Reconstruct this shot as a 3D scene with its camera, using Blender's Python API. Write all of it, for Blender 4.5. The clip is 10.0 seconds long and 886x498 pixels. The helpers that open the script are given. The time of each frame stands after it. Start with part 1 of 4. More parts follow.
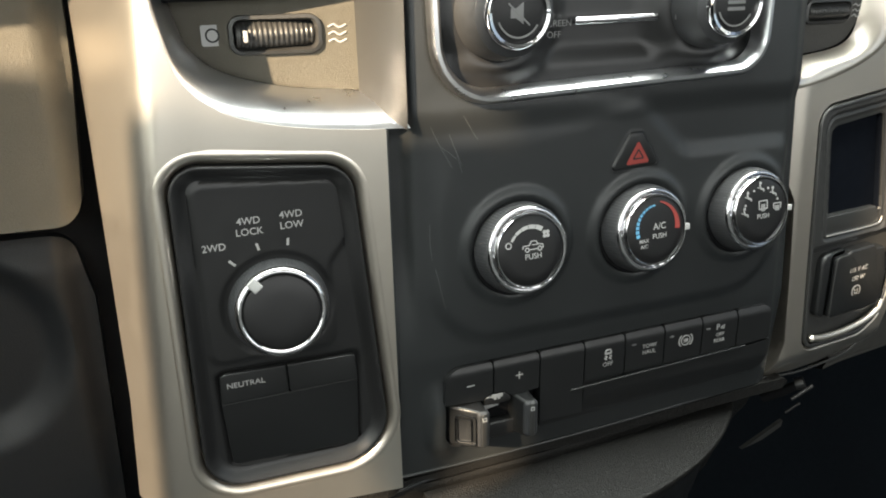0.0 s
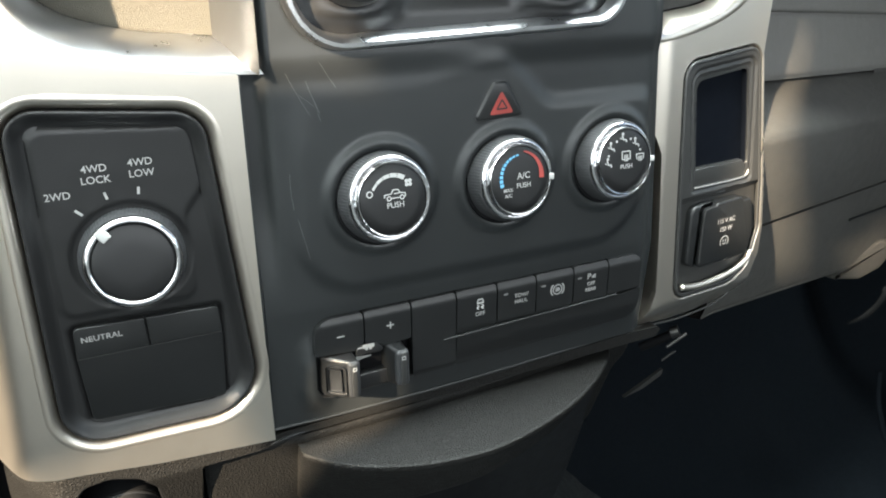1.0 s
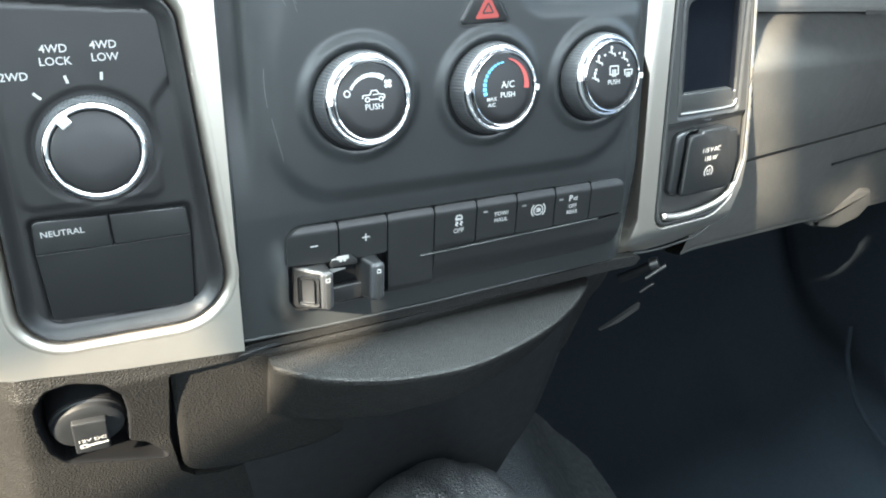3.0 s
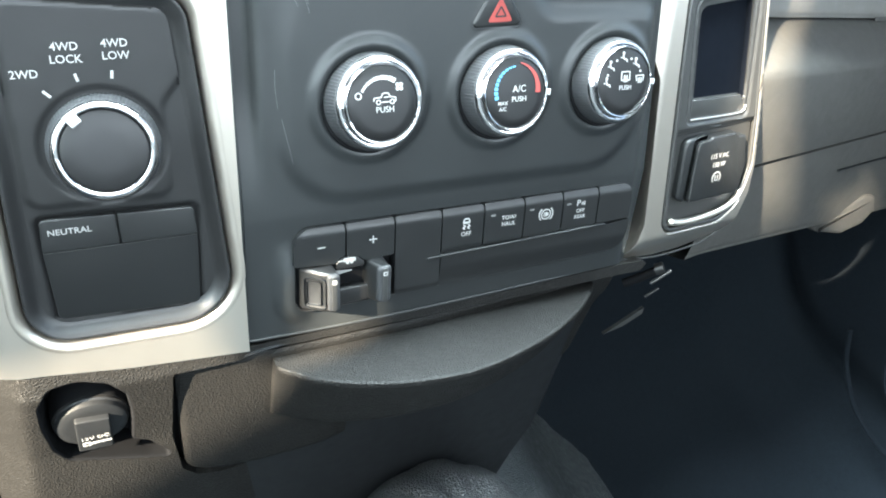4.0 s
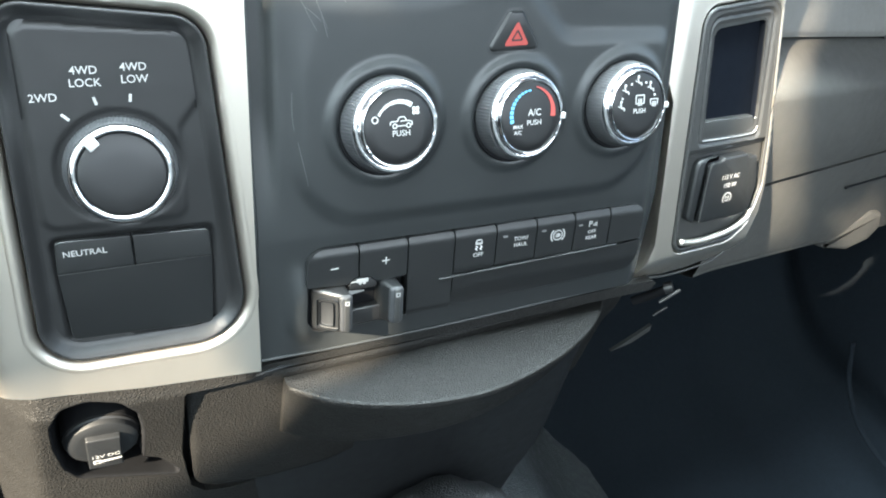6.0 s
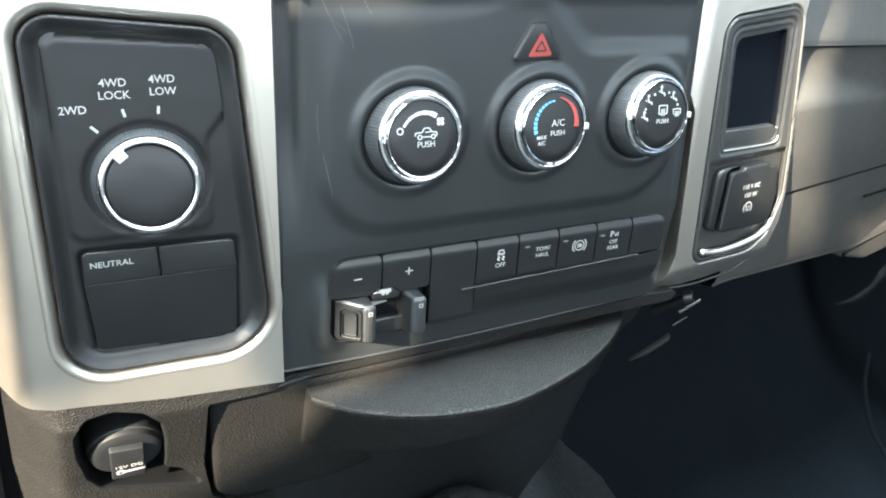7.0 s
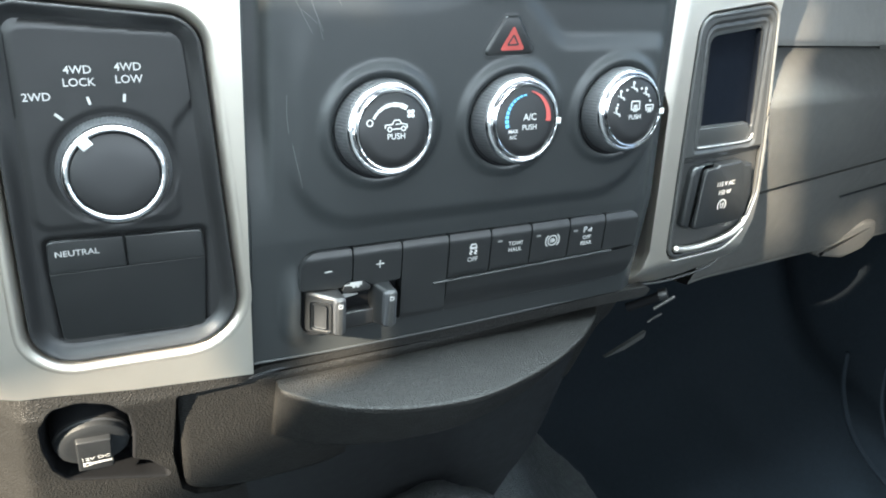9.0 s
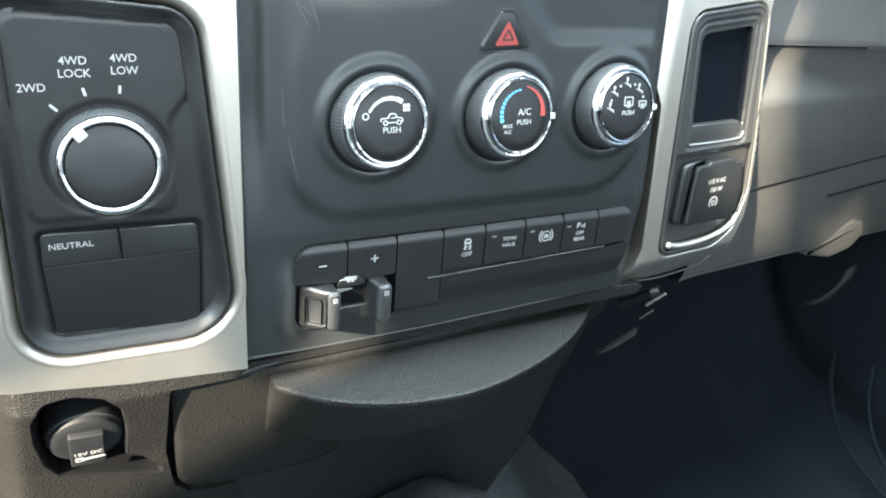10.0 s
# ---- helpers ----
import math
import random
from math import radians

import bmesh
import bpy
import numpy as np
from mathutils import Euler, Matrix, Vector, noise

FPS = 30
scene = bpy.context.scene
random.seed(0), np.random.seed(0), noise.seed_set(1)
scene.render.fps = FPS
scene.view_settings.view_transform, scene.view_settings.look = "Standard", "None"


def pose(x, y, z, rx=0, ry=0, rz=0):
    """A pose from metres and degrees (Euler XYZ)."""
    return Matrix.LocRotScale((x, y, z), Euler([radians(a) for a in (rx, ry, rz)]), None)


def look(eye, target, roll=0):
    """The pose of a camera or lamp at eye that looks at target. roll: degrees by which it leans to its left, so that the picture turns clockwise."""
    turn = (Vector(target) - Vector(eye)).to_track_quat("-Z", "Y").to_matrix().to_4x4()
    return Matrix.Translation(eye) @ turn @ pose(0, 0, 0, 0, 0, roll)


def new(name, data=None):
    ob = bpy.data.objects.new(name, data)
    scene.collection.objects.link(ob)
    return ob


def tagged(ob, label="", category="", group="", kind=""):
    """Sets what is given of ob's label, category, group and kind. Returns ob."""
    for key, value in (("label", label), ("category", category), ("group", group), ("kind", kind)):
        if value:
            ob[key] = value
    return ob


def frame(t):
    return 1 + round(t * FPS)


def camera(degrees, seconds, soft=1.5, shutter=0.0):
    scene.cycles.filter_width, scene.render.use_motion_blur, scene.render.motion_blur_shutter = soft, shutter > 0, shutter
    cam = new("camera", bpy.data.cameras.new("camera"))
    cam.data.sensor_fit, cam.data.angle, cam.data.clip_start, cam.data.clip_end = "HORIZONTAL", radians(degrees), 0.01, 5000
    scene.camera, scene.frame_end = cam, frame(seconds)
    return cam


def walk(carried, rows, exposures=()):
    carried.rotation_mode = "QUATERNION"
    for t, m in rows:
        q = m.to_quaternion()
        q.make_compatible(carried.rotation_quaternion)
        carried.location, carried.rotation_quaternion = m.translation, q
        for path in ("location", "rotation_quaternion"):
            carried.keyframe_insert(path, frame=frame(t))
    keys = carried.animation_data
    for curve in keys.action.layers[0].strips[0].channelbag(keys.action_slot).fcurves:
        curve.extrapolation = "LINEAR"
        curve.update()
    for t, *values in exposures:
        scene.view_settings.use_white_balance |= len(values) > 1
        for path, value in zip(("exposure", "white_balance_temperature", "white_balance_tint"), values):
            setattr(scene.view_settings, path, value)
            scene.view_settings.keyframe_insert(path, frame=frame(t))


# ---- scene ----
cam = camera(60.66, 10.0, 1.9)
# The centre stack leans back by 15 degrees; its own plane is x along the dash, y into it, z up along its face, in millimetres.
PANEL = pose(0, 0, 0.75, -15, 0, 0)
PATH = [
    (0.0, -0.22740, -0.25657, 0.95170, 55.772, -4.081, -20.345),
    (0.2, -0.22242, -0.25818, 0.95236, 55.525, -3.961, -21.214),
    (0.5, -0.21355, -0.26378, 0.95008, 54.519, -4.671, -22.420),
    (0.7, -0.20779, -0.26906, 0.94607, 54.074, -5.394, -23.474),
    (1.0, -0.19730, -0.27810, 0.94581, 54.219, -6.242, -24.769),
    (1.2, -0.19316, -0.28328, 0.94105, 53.794, -6.729, -25.150),
    (1.5, -0.19267, -0.28660, 0.93399, 53.412, -7.452, -25.850),
    (1.7, -0.19189, -0.28689, 0.93311, 53.062, -7.328, -25.821),
    (2.0, -0.19328, -0.28802, 0.92832, 52.534, -7.579, -25.540),
    (2.2, -0.19545, -0.28918, 0.92676, 52.170, -7.823, -25.289),
    (2.5, -0.19422, -0.28774, 0.92189, 51.849, -8.004, -25.224),
    (2.7, -0.19397, -0.28915, 0.92021, 51.306, -8.359, -25.297),
    (3.0, -0.19614, -0.28463, 0.91913, 51.186, -8.534, -25.025),
    (3.2, -0.19872, -0.28024, 0.91903, 50.845, -8.720, -24.620),
    (4.3, -0.19937, -0.27684, 0.92416, 50.606, -9.747, -24.597),
    (4.5, -0.20063, -0.27554, 0.92601, 50.555, -9.892, -24.709),
    (4.8, -0.19983, -0.27934, 0.92416, 50.860, -9.804, -24.896),
    (5.0, -0.20008, -0.27882, 0.92388, 50.910, -9.703, -24.935),
    (5.5, -0.19907, -0.27590, 0.92336, 50.896, -9.684, -24.871),
    (5.7, -0.20036, -0.27223, 0.92515, 50.606, -9.897, -24.557),
    (6.8, -0.21082, -0.26494, 0.93019, 50.999, -9.648, -23.529),
    (7.0, -0.21057, -0.26379, 0.92800, 51.080, -9.650, -23.602),
    (7.5, -0.20855, -0.26760, 0.92705, 51.246, -9.683, -23.768),
    (7.7, -0.20606, -0.26862, 0.92458, 51.258, -9.722, -23.940),
    (8.0, -0.20304, -0.27026, 0.92243, 50.873, -10.078, -24.062),
    (8.2, -0.20300, -0.26793, 0.92614, 50.940, -10.298, -24.006),
    (8.5, -0.20412, -0.26601, 0.92855, 51.055, -10.453, -23.850),
    (9.0, -0.20269, -0.26917, 0.92705, 51.086, -10.580, -23.944),
    (9.2, -0.20433, -0.26863, 0.92865, 51.199, -10.860, -24.037),
    (9.5, -0.20363, -0.27197, 0.92691, 51.119, -11.155, -24.159),
    (10.0, -0.20650, -0.27124, 0.92332, 51.482, -11.150, -24.624),
]

walk(cam, [(t, pose(*row)) for t, *row in PATH],
     exposures=[(0.0, 2.85, 7500, 9), (0.6, 3.45, 7250, 8), (1.2, 3.55, 6750, 7), (1.8, 4.0, 6300, 5), (2.4, 4.15, 6300, 4), (3.0, 4.5, 6300, 4), (4.5, 4.67, 6300, 4), (5.5, 4.52, 6300, 4),
                (7.0, 4.28, 6350, 5), (8.0, 4.1, 6300, 5), (8.6, 4.42, 6300, 4), (9.4, 4.25, 6250, 4), (10.0, 4.3, 6250, 4)])

# ---- light ----
SUN = (PANEL.to_3x3() @ Vector((-0.74, -0.46, 0.49))).normalized()
world = bpy.data.worlds.new("sky")
scene.world = world
world.use_nodes = True
sky = world.node_tree.nodes.new("ShaderNodeTexSky")
sky.sky_type, sky.sun_disc = "NISHITA", False
sky.sun_elevation = math.asin(SUN.z)
sky.sun_rotation = math.atan2(SUN.x, SUN.y)
backing = world.node_tree.nodes["Background"]
world.node_tree.links.new(sky.outputs[0], backing.inputs[0])
backing.inputs[1].default_value = 0.025
lamp = bpy.data.lights.new("sun", "SUN")
lamp.energy, lamp.angle, lamp.color = 3.5, radians(0.9), (1.0, 0.83, 0.64)
sun = new("sun", lamp)
sun.matrix_world = look(SUN * 5, (0, 0, 0))
# the sky's light through the windscreen, which slopes from the dash's front up to the roof
windscreen = bpy.data.lights.new("windscreen_light", "AREA")
windscreen.shape, windscreen.size, windscreen.size_y = "RECTANGLE", 1.5, 1.02
windscreen.energy, windscreen.color = 18.0, (0.83, 0.945, 1.0)
new("windscreen_light", windscreen).matrix_world = look((0.0, 0.41, 1.33), (0.0, 0.41 - 0.6, 1.33 - 0.8))
# and through the passenger's window
side_light = bpy.data.lights.new("passenger_window_light", "AREA")
side_light.shape, side_light.size, side_light.size_y = "RECTANGLE", 1.25, 0.5
side_light.energy, side_light.color = 0.08, (0.86, 0.94, 1.0)
new("passenger_window_light", side_light).matrix_world = look((0.845, -0.66, 1.24), (0.0, -0.40, 1.05))

# and through the driver's window
driver_light = bpy.data.lights.new("driver_window_light", "AREA")
driver_light.shape, driver_light.size, driver_light.size_y = "RECTANGLE", 0.95, 0.5
driver_light.energy, driver_light.color = 0.9, (0.80, 0.94, 1.0)
new("driver_window_light", driver_light).matrix_world = look((-0.845, -0.28, 1.20), (0.0, -0.10, 0.85))

# and through the rear window
rear_light = bpy.data.lights.new("rear_window_light", "AREA")
rear_light.shape, rear_light.size, rear_light.size_y = "RECTANGLE", 1.26, 0.34
rear_light.energy, rear_light.color = 0.6, (0.90, 0.95, 1.0)
new("rear_window_light", rear_light).matrix_world = look((0.06, -0.775, 1.22), (0.06, 0.2, 1.10))


# ---- materials ----
def material(name, base, rough=0.5, metal=0.0, spots=0.15, scale=40.0, bump=0.0, bump_scale=800.0, cells=False, coat=0.0,
             spec=0.5, grime=0.1):
    """A painted, moulded or plated surface: two scales of variation in tone and gloss, and a fine relief."""
    m = bpy.data.materials.new(name)
    m.use_nodes = True
    nt = m.node_tree
    n, ln = nt.nodes, nt.links
    b = n["Principled BSDF"]
    b.inputs["Metallic"].default_value = metal
    b.inputs["Specular IOR Level"].default_value = spec
    b.inputs["Coat Weight"].default_value = coat
    co = n.new("ShaderNodeTexCoord").outputs["Object"]

    def tex(s, detail=4.0):
        t = n.new("ShaderNodeTexNoise")
        t.inputs["Scale"].default_value, t.inputs["Detail"].default_value = s, detail
        ln.new(co, t.inputs["Vector"])
        return t.outputs["Fac"]

    mix = n.new("ShaderNodeMix")
    mix.data_type = "RGBA"
    mix.inputs["A"].default_value = (*[c * (1 - spots) for c in base], 1)
    mix.inputs["B"].default_value = (*[min(1, c * (1 + spots)) for c in base], 1)
    add = n.new("ShaderNodeMath")
    add.operation = "MULTIPLY_ADD"
    ln.new(tex(scale), add.inputs[0])
    add.inputs[1].default_value = 0.6
    sub = n.new("ShaderNodeMath")
    sub.operation = "MULTIPLY"
    ln.new(tex(scale * 25), sub.inputs[0])
    sub.inputs[1].default_value = 0.4
    ln.new(sub.outputs[0], add.inputs[2])
    ln.new(add.outputs[0], mix.inputs["Factor"])
    ln.new(mix.outputs["Result"], b.inputs["Base Color"])
    r = n.new("ShaderNodeMapRange")
    r.inputs["From Min"].default_value, r.inputs["From Max"].default_value = 0.3, 0.7
    r.inputs["To Min"].default_value, r.inputs["To Max"].default_value = rough * (1 - grime), min(1, rough * (1 + grime))
    ln.new(tex(scale * 3), r.inputs["Value"])
    ln.new(r.outputs[0], b.inputs["Roughness"])
    if bump:
        bp = n.new("ShaderNodeBump")
        bp.inputs["Strength"].default_value = bump
        bp.inputs["Distance"].default_value = 0.0006
        if cells:
            v = n.new("ShaderNodeTexVoronoi")
            v.feature = "DISTANCE_TO_EDGE"
            v.inputs["Scale"].default_value = bump_scale
            warp = n.new("ShaderNodeMixRGB")
            warp.blend_type = "LINEAR_LIGHT"
            warp.inputs[0].default_value = 0.0012
            ln.new(co, warp.inputs[1])
            wn = n.new("ShaderNodeTexNoise")
            wn.inputs["Scale"].default_value = bump_scale * 0.5
            ln.new(co, wn.inputs["Vector"])
            ln.new(wn.outputs["Color"], warp.inputs[2])
            ln.new(warp.outputs[0], v.inputs["Vector"])
            mr = n.new("ShaderNodeMapRange")
            mr.inputs["From Max"].default_value = 0.35
            ln.new(v.outputs["Distance"], mr.inputs["Value"])
            ln.new(mr.outputs[0], bp.inputs["Height"])
        else:
            ln.new(tex(bump_scale, 2.0), bp.inputs["Height"])
        ln.new(bp.outputs[0], b.inputs["Normal"])
    return m


BEZEL = material("satin_black_plastic", (0.018, 0.0198, 0.0208), 0.36, spots=0.12, bump=0.12, bump_scale=2600)
PLATE = material("matte_black_plastic", (0.012, 0.012, 0.0125), 0.38, spec=0.5, spots=0.1, bump=0.1, bump_scale=2600)
BUTTON = material("button_plastic", (0.010, 0.0105, 0.011), 0.36, spec=0.45, spots=0.1, bump=0.08, bump_scale=3000)
FACE = material("knob_face_plastic", (0.008, 0.008, 0.0085), 0.36, spec=0.32, spots=0.08, bump=0.06, bump_scale=3000)
GRIP = material("knob_rubber", (0.026, 0.027, 0.029), 0.5, spots=0.1, bump=0.08, bump_scale=2000)
GRAIN = material("grained_charcoal_plastic", (0.0092, 0.0089, 0.0085), 0.52, spec=0.2, spots=0.12, bump=0.5, bump_scale=600, cells=True)
SMOOTH = material("smooth_charcoal_plastic", (0.009, 0.0098, 0.011), 0.52, spec=0.26, spots=0.12, bump=0.25, bump_scale=1500)
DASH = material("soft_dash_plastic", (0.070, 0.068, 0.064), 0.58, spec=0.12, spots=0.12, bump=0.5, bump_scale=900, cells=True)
# paler than DASH: a lighter pad, with the glare on it put into the colour
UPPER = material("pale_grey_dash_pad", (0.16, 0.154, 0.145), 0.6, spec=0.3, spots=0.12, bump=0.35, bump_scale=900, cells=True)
PAD = material("taupe_dash_plastic", (0.080, 0.073, 0.058), 0.6, spots=0.12, bump=0.35, bump_scale=1300, cells=True, spec=0.3)
SILVER = material("satin_silver_paint", (0.75, 0.685, 0.605), 0.34, metal=0.98, spots=0.03, bump=0.02, bump_scale=4000, grime=0.03)
GUNMETAL = material("dark_grey_metallic_paint", (0.065, 0.065, 0.064), 0.38, metal=0.6, spots=0.06, bump=0.05, bump_scale=4000)
SWEEP = material("brushed_satin_chrome", (0.62, 0.63, 0.65), 0.3, metal=1.0, spots=0.04)
CHROME = material("bright_chrome", (0.62, 0.62, 0.635), 0.07, metal=1.0, spots=0.04, grime=0.4, bump=0.5, bump_scale=170)
PRINT = material("white_print", (0.32, 0.32, 0.315), 0.5, spots=0.04)
GREYPRINT = material("grey_print", (0.13, 0.13, 0.13), 0.5, spots=0.04)
RED = material("red_print", (0.24, 0.033, 0.027), 0.45, spots=0.05)
BLUE = material("blue_print", (0.09, 0.30, 0.47), 0.45, spots=0.05)
# near-black plastic, also standing in for shade in gaps and recesses
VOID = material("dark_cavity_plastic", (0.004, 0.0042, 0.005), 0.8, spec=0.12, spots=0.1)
# tunnel vinyl, paler than CARPET to stand in for the light on it
FELT = material("worn_grained_floor_vinyl", (0.058, 0.066, 0.070), 0.5, spots=0.4, scale=40, bump=1.0, bump_scale=330, spec=0.55, cells=True, grime=0.3)
CARPET = material("black_carpet", (0.0085, 0.0125, 0.0175), 0.95, spots=0.4, scale=120, bump=1.0, bump_scale=900, spec=0.2)
RUBBER = material("black_rubber", (0.026, 0.027, 0.029), 0.4, spots=0.2, bump=1.0, bump_scale=380, cells=True)
LINER = material("grey_headliner", (0.45, 0.44, 0.42), 0.9, spots=0.06, bump=0.4, bump_scale=500)
TRIM = material("door_trim_plastic", (0.025, 0.025, 0.025), 0.6, spots=0.1, bump=0.4, bump_scale=700)
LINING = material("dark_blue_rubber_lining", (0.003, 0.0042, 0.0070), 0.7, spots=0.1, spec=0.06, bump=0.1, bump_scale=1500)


# ---- shapes, in millimetres of the panel ----
def rpoly(pts, r, n=7):
    """A closed outline with rounded corners."""
    out, k = [], len(pts)
    radii = r if isinstance(r, (list, tuple)) else [r] * k
    for i in range(k):
        p, a, b = Vector(pts[i]), Vector(pts[i - 1]), Vector(pts[(i + 1) % k])
        da, db = (a - p), (b - p)
        ang = da.angle(db)
        d = min(radii[i] / math.tan(ang / 2), da.length * 0.49, db.length * 0.49)
        if d < 0.05:
            out.append(tuple(p))
            continue
        s, e = p + da.normalized() * d, p + db.normalized() * d
        rr = d * math.tan(ang / 2)
        bis = (da.normalized() + db.normalized()).normalized()
        c = p + bis * (rr / math.sin(ang / 2))
        a0, a1 = math.atan2(*(s - c).yx), math.atan2(*(e - c).yx)
        sweep = (a1 - a0 + math.pi) % (2 * math.pi) - math.pi
        out += [(c.x + rr * math.cos(a0 + sweep * j / n), c.y + rr * math.sin(a0 + sweep * j / n)) for j in range(n + 1)]
    return out


def rrect(x0, x1, z0, z1, r, n=6):
    return rpoly([(x0, z0), (x1, z0), (x1, z1), (x0, z1)], r, n)


def spline(pts, n=8):
    """A smooth open line through points of any dimension."""
    p = [np.array(q, float) for q in pts]
    p = [2 * p[0] - p[1]] + p + [2 * p[-1] - p[-2]]
    out = []
    for i in range(1, len(p) - 2):
        for j in range(n):
            t = j / n
            out.append(0.5 * (2 * p[i] + (p[i + 1] - p[i - 1]) * t + (2 * p[i - 1] - 5 * p[i] + 4 * p[i + 1] - p[i + 2]) * t * t
                              + (3 * p[i] - p[i - 1] - 3 * p[i + 1] + p[i + 2]) * t ** 3))
    return [tuple(q) for q in out] + [tuple(p[-2])]


def sdf(poly, x, z):
    """The distance to an outline, negative inside, and the nearest place on it."""
    x, z = np.asarray(x, float), np.asarray(z, float)
    best, bx, bz, inside = np.full(x.shape, 1e9), np.zeros(x.shape), np.zeros(x.shape), np.zeros(x.shape, bool)
    for (x0, z0), (x1, z1) in zip(poly, list(poly[1:]) + [poly[0]]):
        dx, dz = x1 - x0, z1 - z0
        t = np.clip(((x - x0) * dx + (z - z0) * dz) / (dx * dx + dz * dz + 1e-12), 0, 1)
        px, pz = x0 + t * dx, z0 + t * dz
        d = np.hypot(x - px, z - pz)
        near = d < best
        best, bx, bz = np.where(near, d, best), np.where(near, px, bx), np.where(near, pz, bz)
        if z0 != z1:
            inside ^= ((z0 > z) != (z1 > z)) & (x < dx * (z - z0) / dz + x0)
    return np.where(inside, -best, best), bx, bz


def step(a, b, v):
    t = np.clip((np.asarray(v, float) - a) / (b - a), 0, 1)
    return t * t * (3 - 2 * t)


def grow(poly, d):
    """The outline moved outwards by d (inwards where negative)."""
    p = np.array(poly, float)
    area = np.sum(p[:, 0] * np.roll(p[:, 1], -1) - np.roll(p[:, 0], -1) * p[:, 1])
    t = np.roll(p, -1, 0) - np.roll(p, 1, 0)
    t /= np.linalg.norm(t, axis=1, keepdims=True) + 1e-9
    nrm = np.stack([t[:, 1], -t[:, 0]], 1) * (1 if area > 0 else -1)
    return [tuple(q) for q in p + nrm * d]


def surf(poly, h, cell=2.0, holes=(), skirt=6.0):
    """A moulded sheet over an outline with holes, at depth h(x, z), with its edges turned back."""
    p = np.array(poly)
    xs = np.arange(p[:, 0].min() - cell, p[:, 0].max() + 2 * cell, cell)
    zs = np.arange(p[:, 1].min() - cell, p[:, 1].max() + 2 * cell, cell)
    X, Z = np.meshgrid(xs, zs, indexing="ij")
    cx, cz = (X[:-1, :-1] + cell / 2), (Z[:-1, :-1] + cell / 2)
    keep = sdf(poly, cx, cz)[0] < 0
    for hole in holes:
        keep &= sdf(hole, cx, cz)[0] > 0
    idx = np.arange(X.size).reshape(X.shape)
    q = np.stack([idx[:-1, :-1], idx[1:, :-1], idx[1:, 1:], idx[:-1, 1:]], -1)[keep]
    count = {}
    for f in q.tolist():
        for a, b in zip(f, f[1:] + f[:1]):
            count[(a, b)] = 1
    rim = [(a, b) for a, b in count if (b, a) not in count]
    edge = np.array(sorted({v for e in rim for v in e}))
    fx, fz = X.ravel().copy(), Z.ravel().copy()
    best = np.full(len(edge), 1e9)
    sx, sz = fx[edge].copy(), fz[edge].copy()
    for o in (poly, *holes):
        d, bx, bz = sdf(o, fx[edge], fz[edge])
        near = np.abs(d) < best
        best, sx, sz = np.where(near, np.abs(d), best), np.where(near, bx, sx), np.where(near, bz, sz)
    fx[edge], fz[edge] = sx, sz
    Y = np.asarray(h(fx, fz), float) * np.ones(fx.shape)
    used = np.unique(q)
    remap = -np.ones(X.size, int)
    remap[used] = np.arange(len(used))
    verts = np.stack([fx, Y, fz], 1)[used].tolist()
    faces = remap[q].tolist()
    if skirt:
        back = {}
        for v in edge.tolist():
            back[v] = len(verts)
            verts.append([fx[v], Y[v] + skirt, fz[v]])
        faces += [[int(remap[b]), int(remap[a]), back[a], back[b]] for a, b in rim]
    return verts, faces


def loft(rings, cap0=False, cap1=False, closed=True):
    n = len(rings[0])
    verts = [list(v) for r in rings for v in r]
    faces = []
    for i in range(len(rings) - 1):
        for j in range(n if closed else n - 1):
            k = (j + 1) % n
            faces.append([i * n + j, i * n + k, (i + 1) * n + k, (i + 1) * n + j])
    if cap0:
        faces.append(list(range(n))[::-1])
    if cap1:
        faces.append([(len(rings) - 1) * n + j for j in range(n)])
    return verts, faces


def slab(poly, front, back, r=1.0, n=3, depth=None):
    """A plate with a rounded front edge; depth(x, z) may bend it."""
    d = depth or (lambda x, z: 0.0)
    rings = [[(x, back + d(x, z), z) for x, z in poly]]
    for j in range(n + 1):
        a = j / n * math.pi / 2
        rings.append([(x, front + r * (1 - math.sin(a)) + d(x, z), z) for x, z in grow(poly, -r * (1 - math.cos(a)))])
    return loft(rings, False, True)


def lathe(profile, cx, cz, seg=72, flute=0.0, count=0, lean=0.0, y0=24.0, aside=0.0):
    """Turned round the axis out of the panel: profile rows of radius and depth, a third entry 1 where it is fluted."""
    rings = []
    for r, y, *f in profile:
        ring = []
        for j in range(seg):
            a = 2 * math.pi * j / seg
            rr = r + (flute * (0.5 + 0.5 * math.cos(a * count)) if f else 0)
            ring.append((cx + aside * (y0 - y) + rr * math.cos(a), y, cz + lean * (y0 - y) + rr * math.sin(a)))
        rings.append(ring)
    return loft(rings, False, profile[-1][0] < 30)


def tube(path, r, seg=10):
    """A round bar along a line of 3D points."""
    p = [Vector(q) for q in path]
    rings = []
    for i, q in enumerate(p):
        t = (p[min(i + 1, len(p) - 1)] - p[max(i - 1, 0)]).normalized()
        u = t.cross(Vector((0.13, 0.2, 1))).normalized()
        v = t.cross(u)
        rr = r[i] if isinstance(r, (list, tuple)) else r
        rings.append([tuple(q + rr * (math.cos(2 * math.pi * j / seg) * u + math.sin(2 * math.pi * j / seg) * v)) for j in range(seg)])
    return loft(rings, True, True)


def block(x0, x1, y0, y1, z0, z1, r=1.0):
    """A box with rounded front edges, front at y0."""
    return slab(rrect(x0, x1, z0, z1, min(r, (x1 - x0) / 2.2, (z1 - z0) / 2.2), 3), y0, y1, r * 0.8, 3)


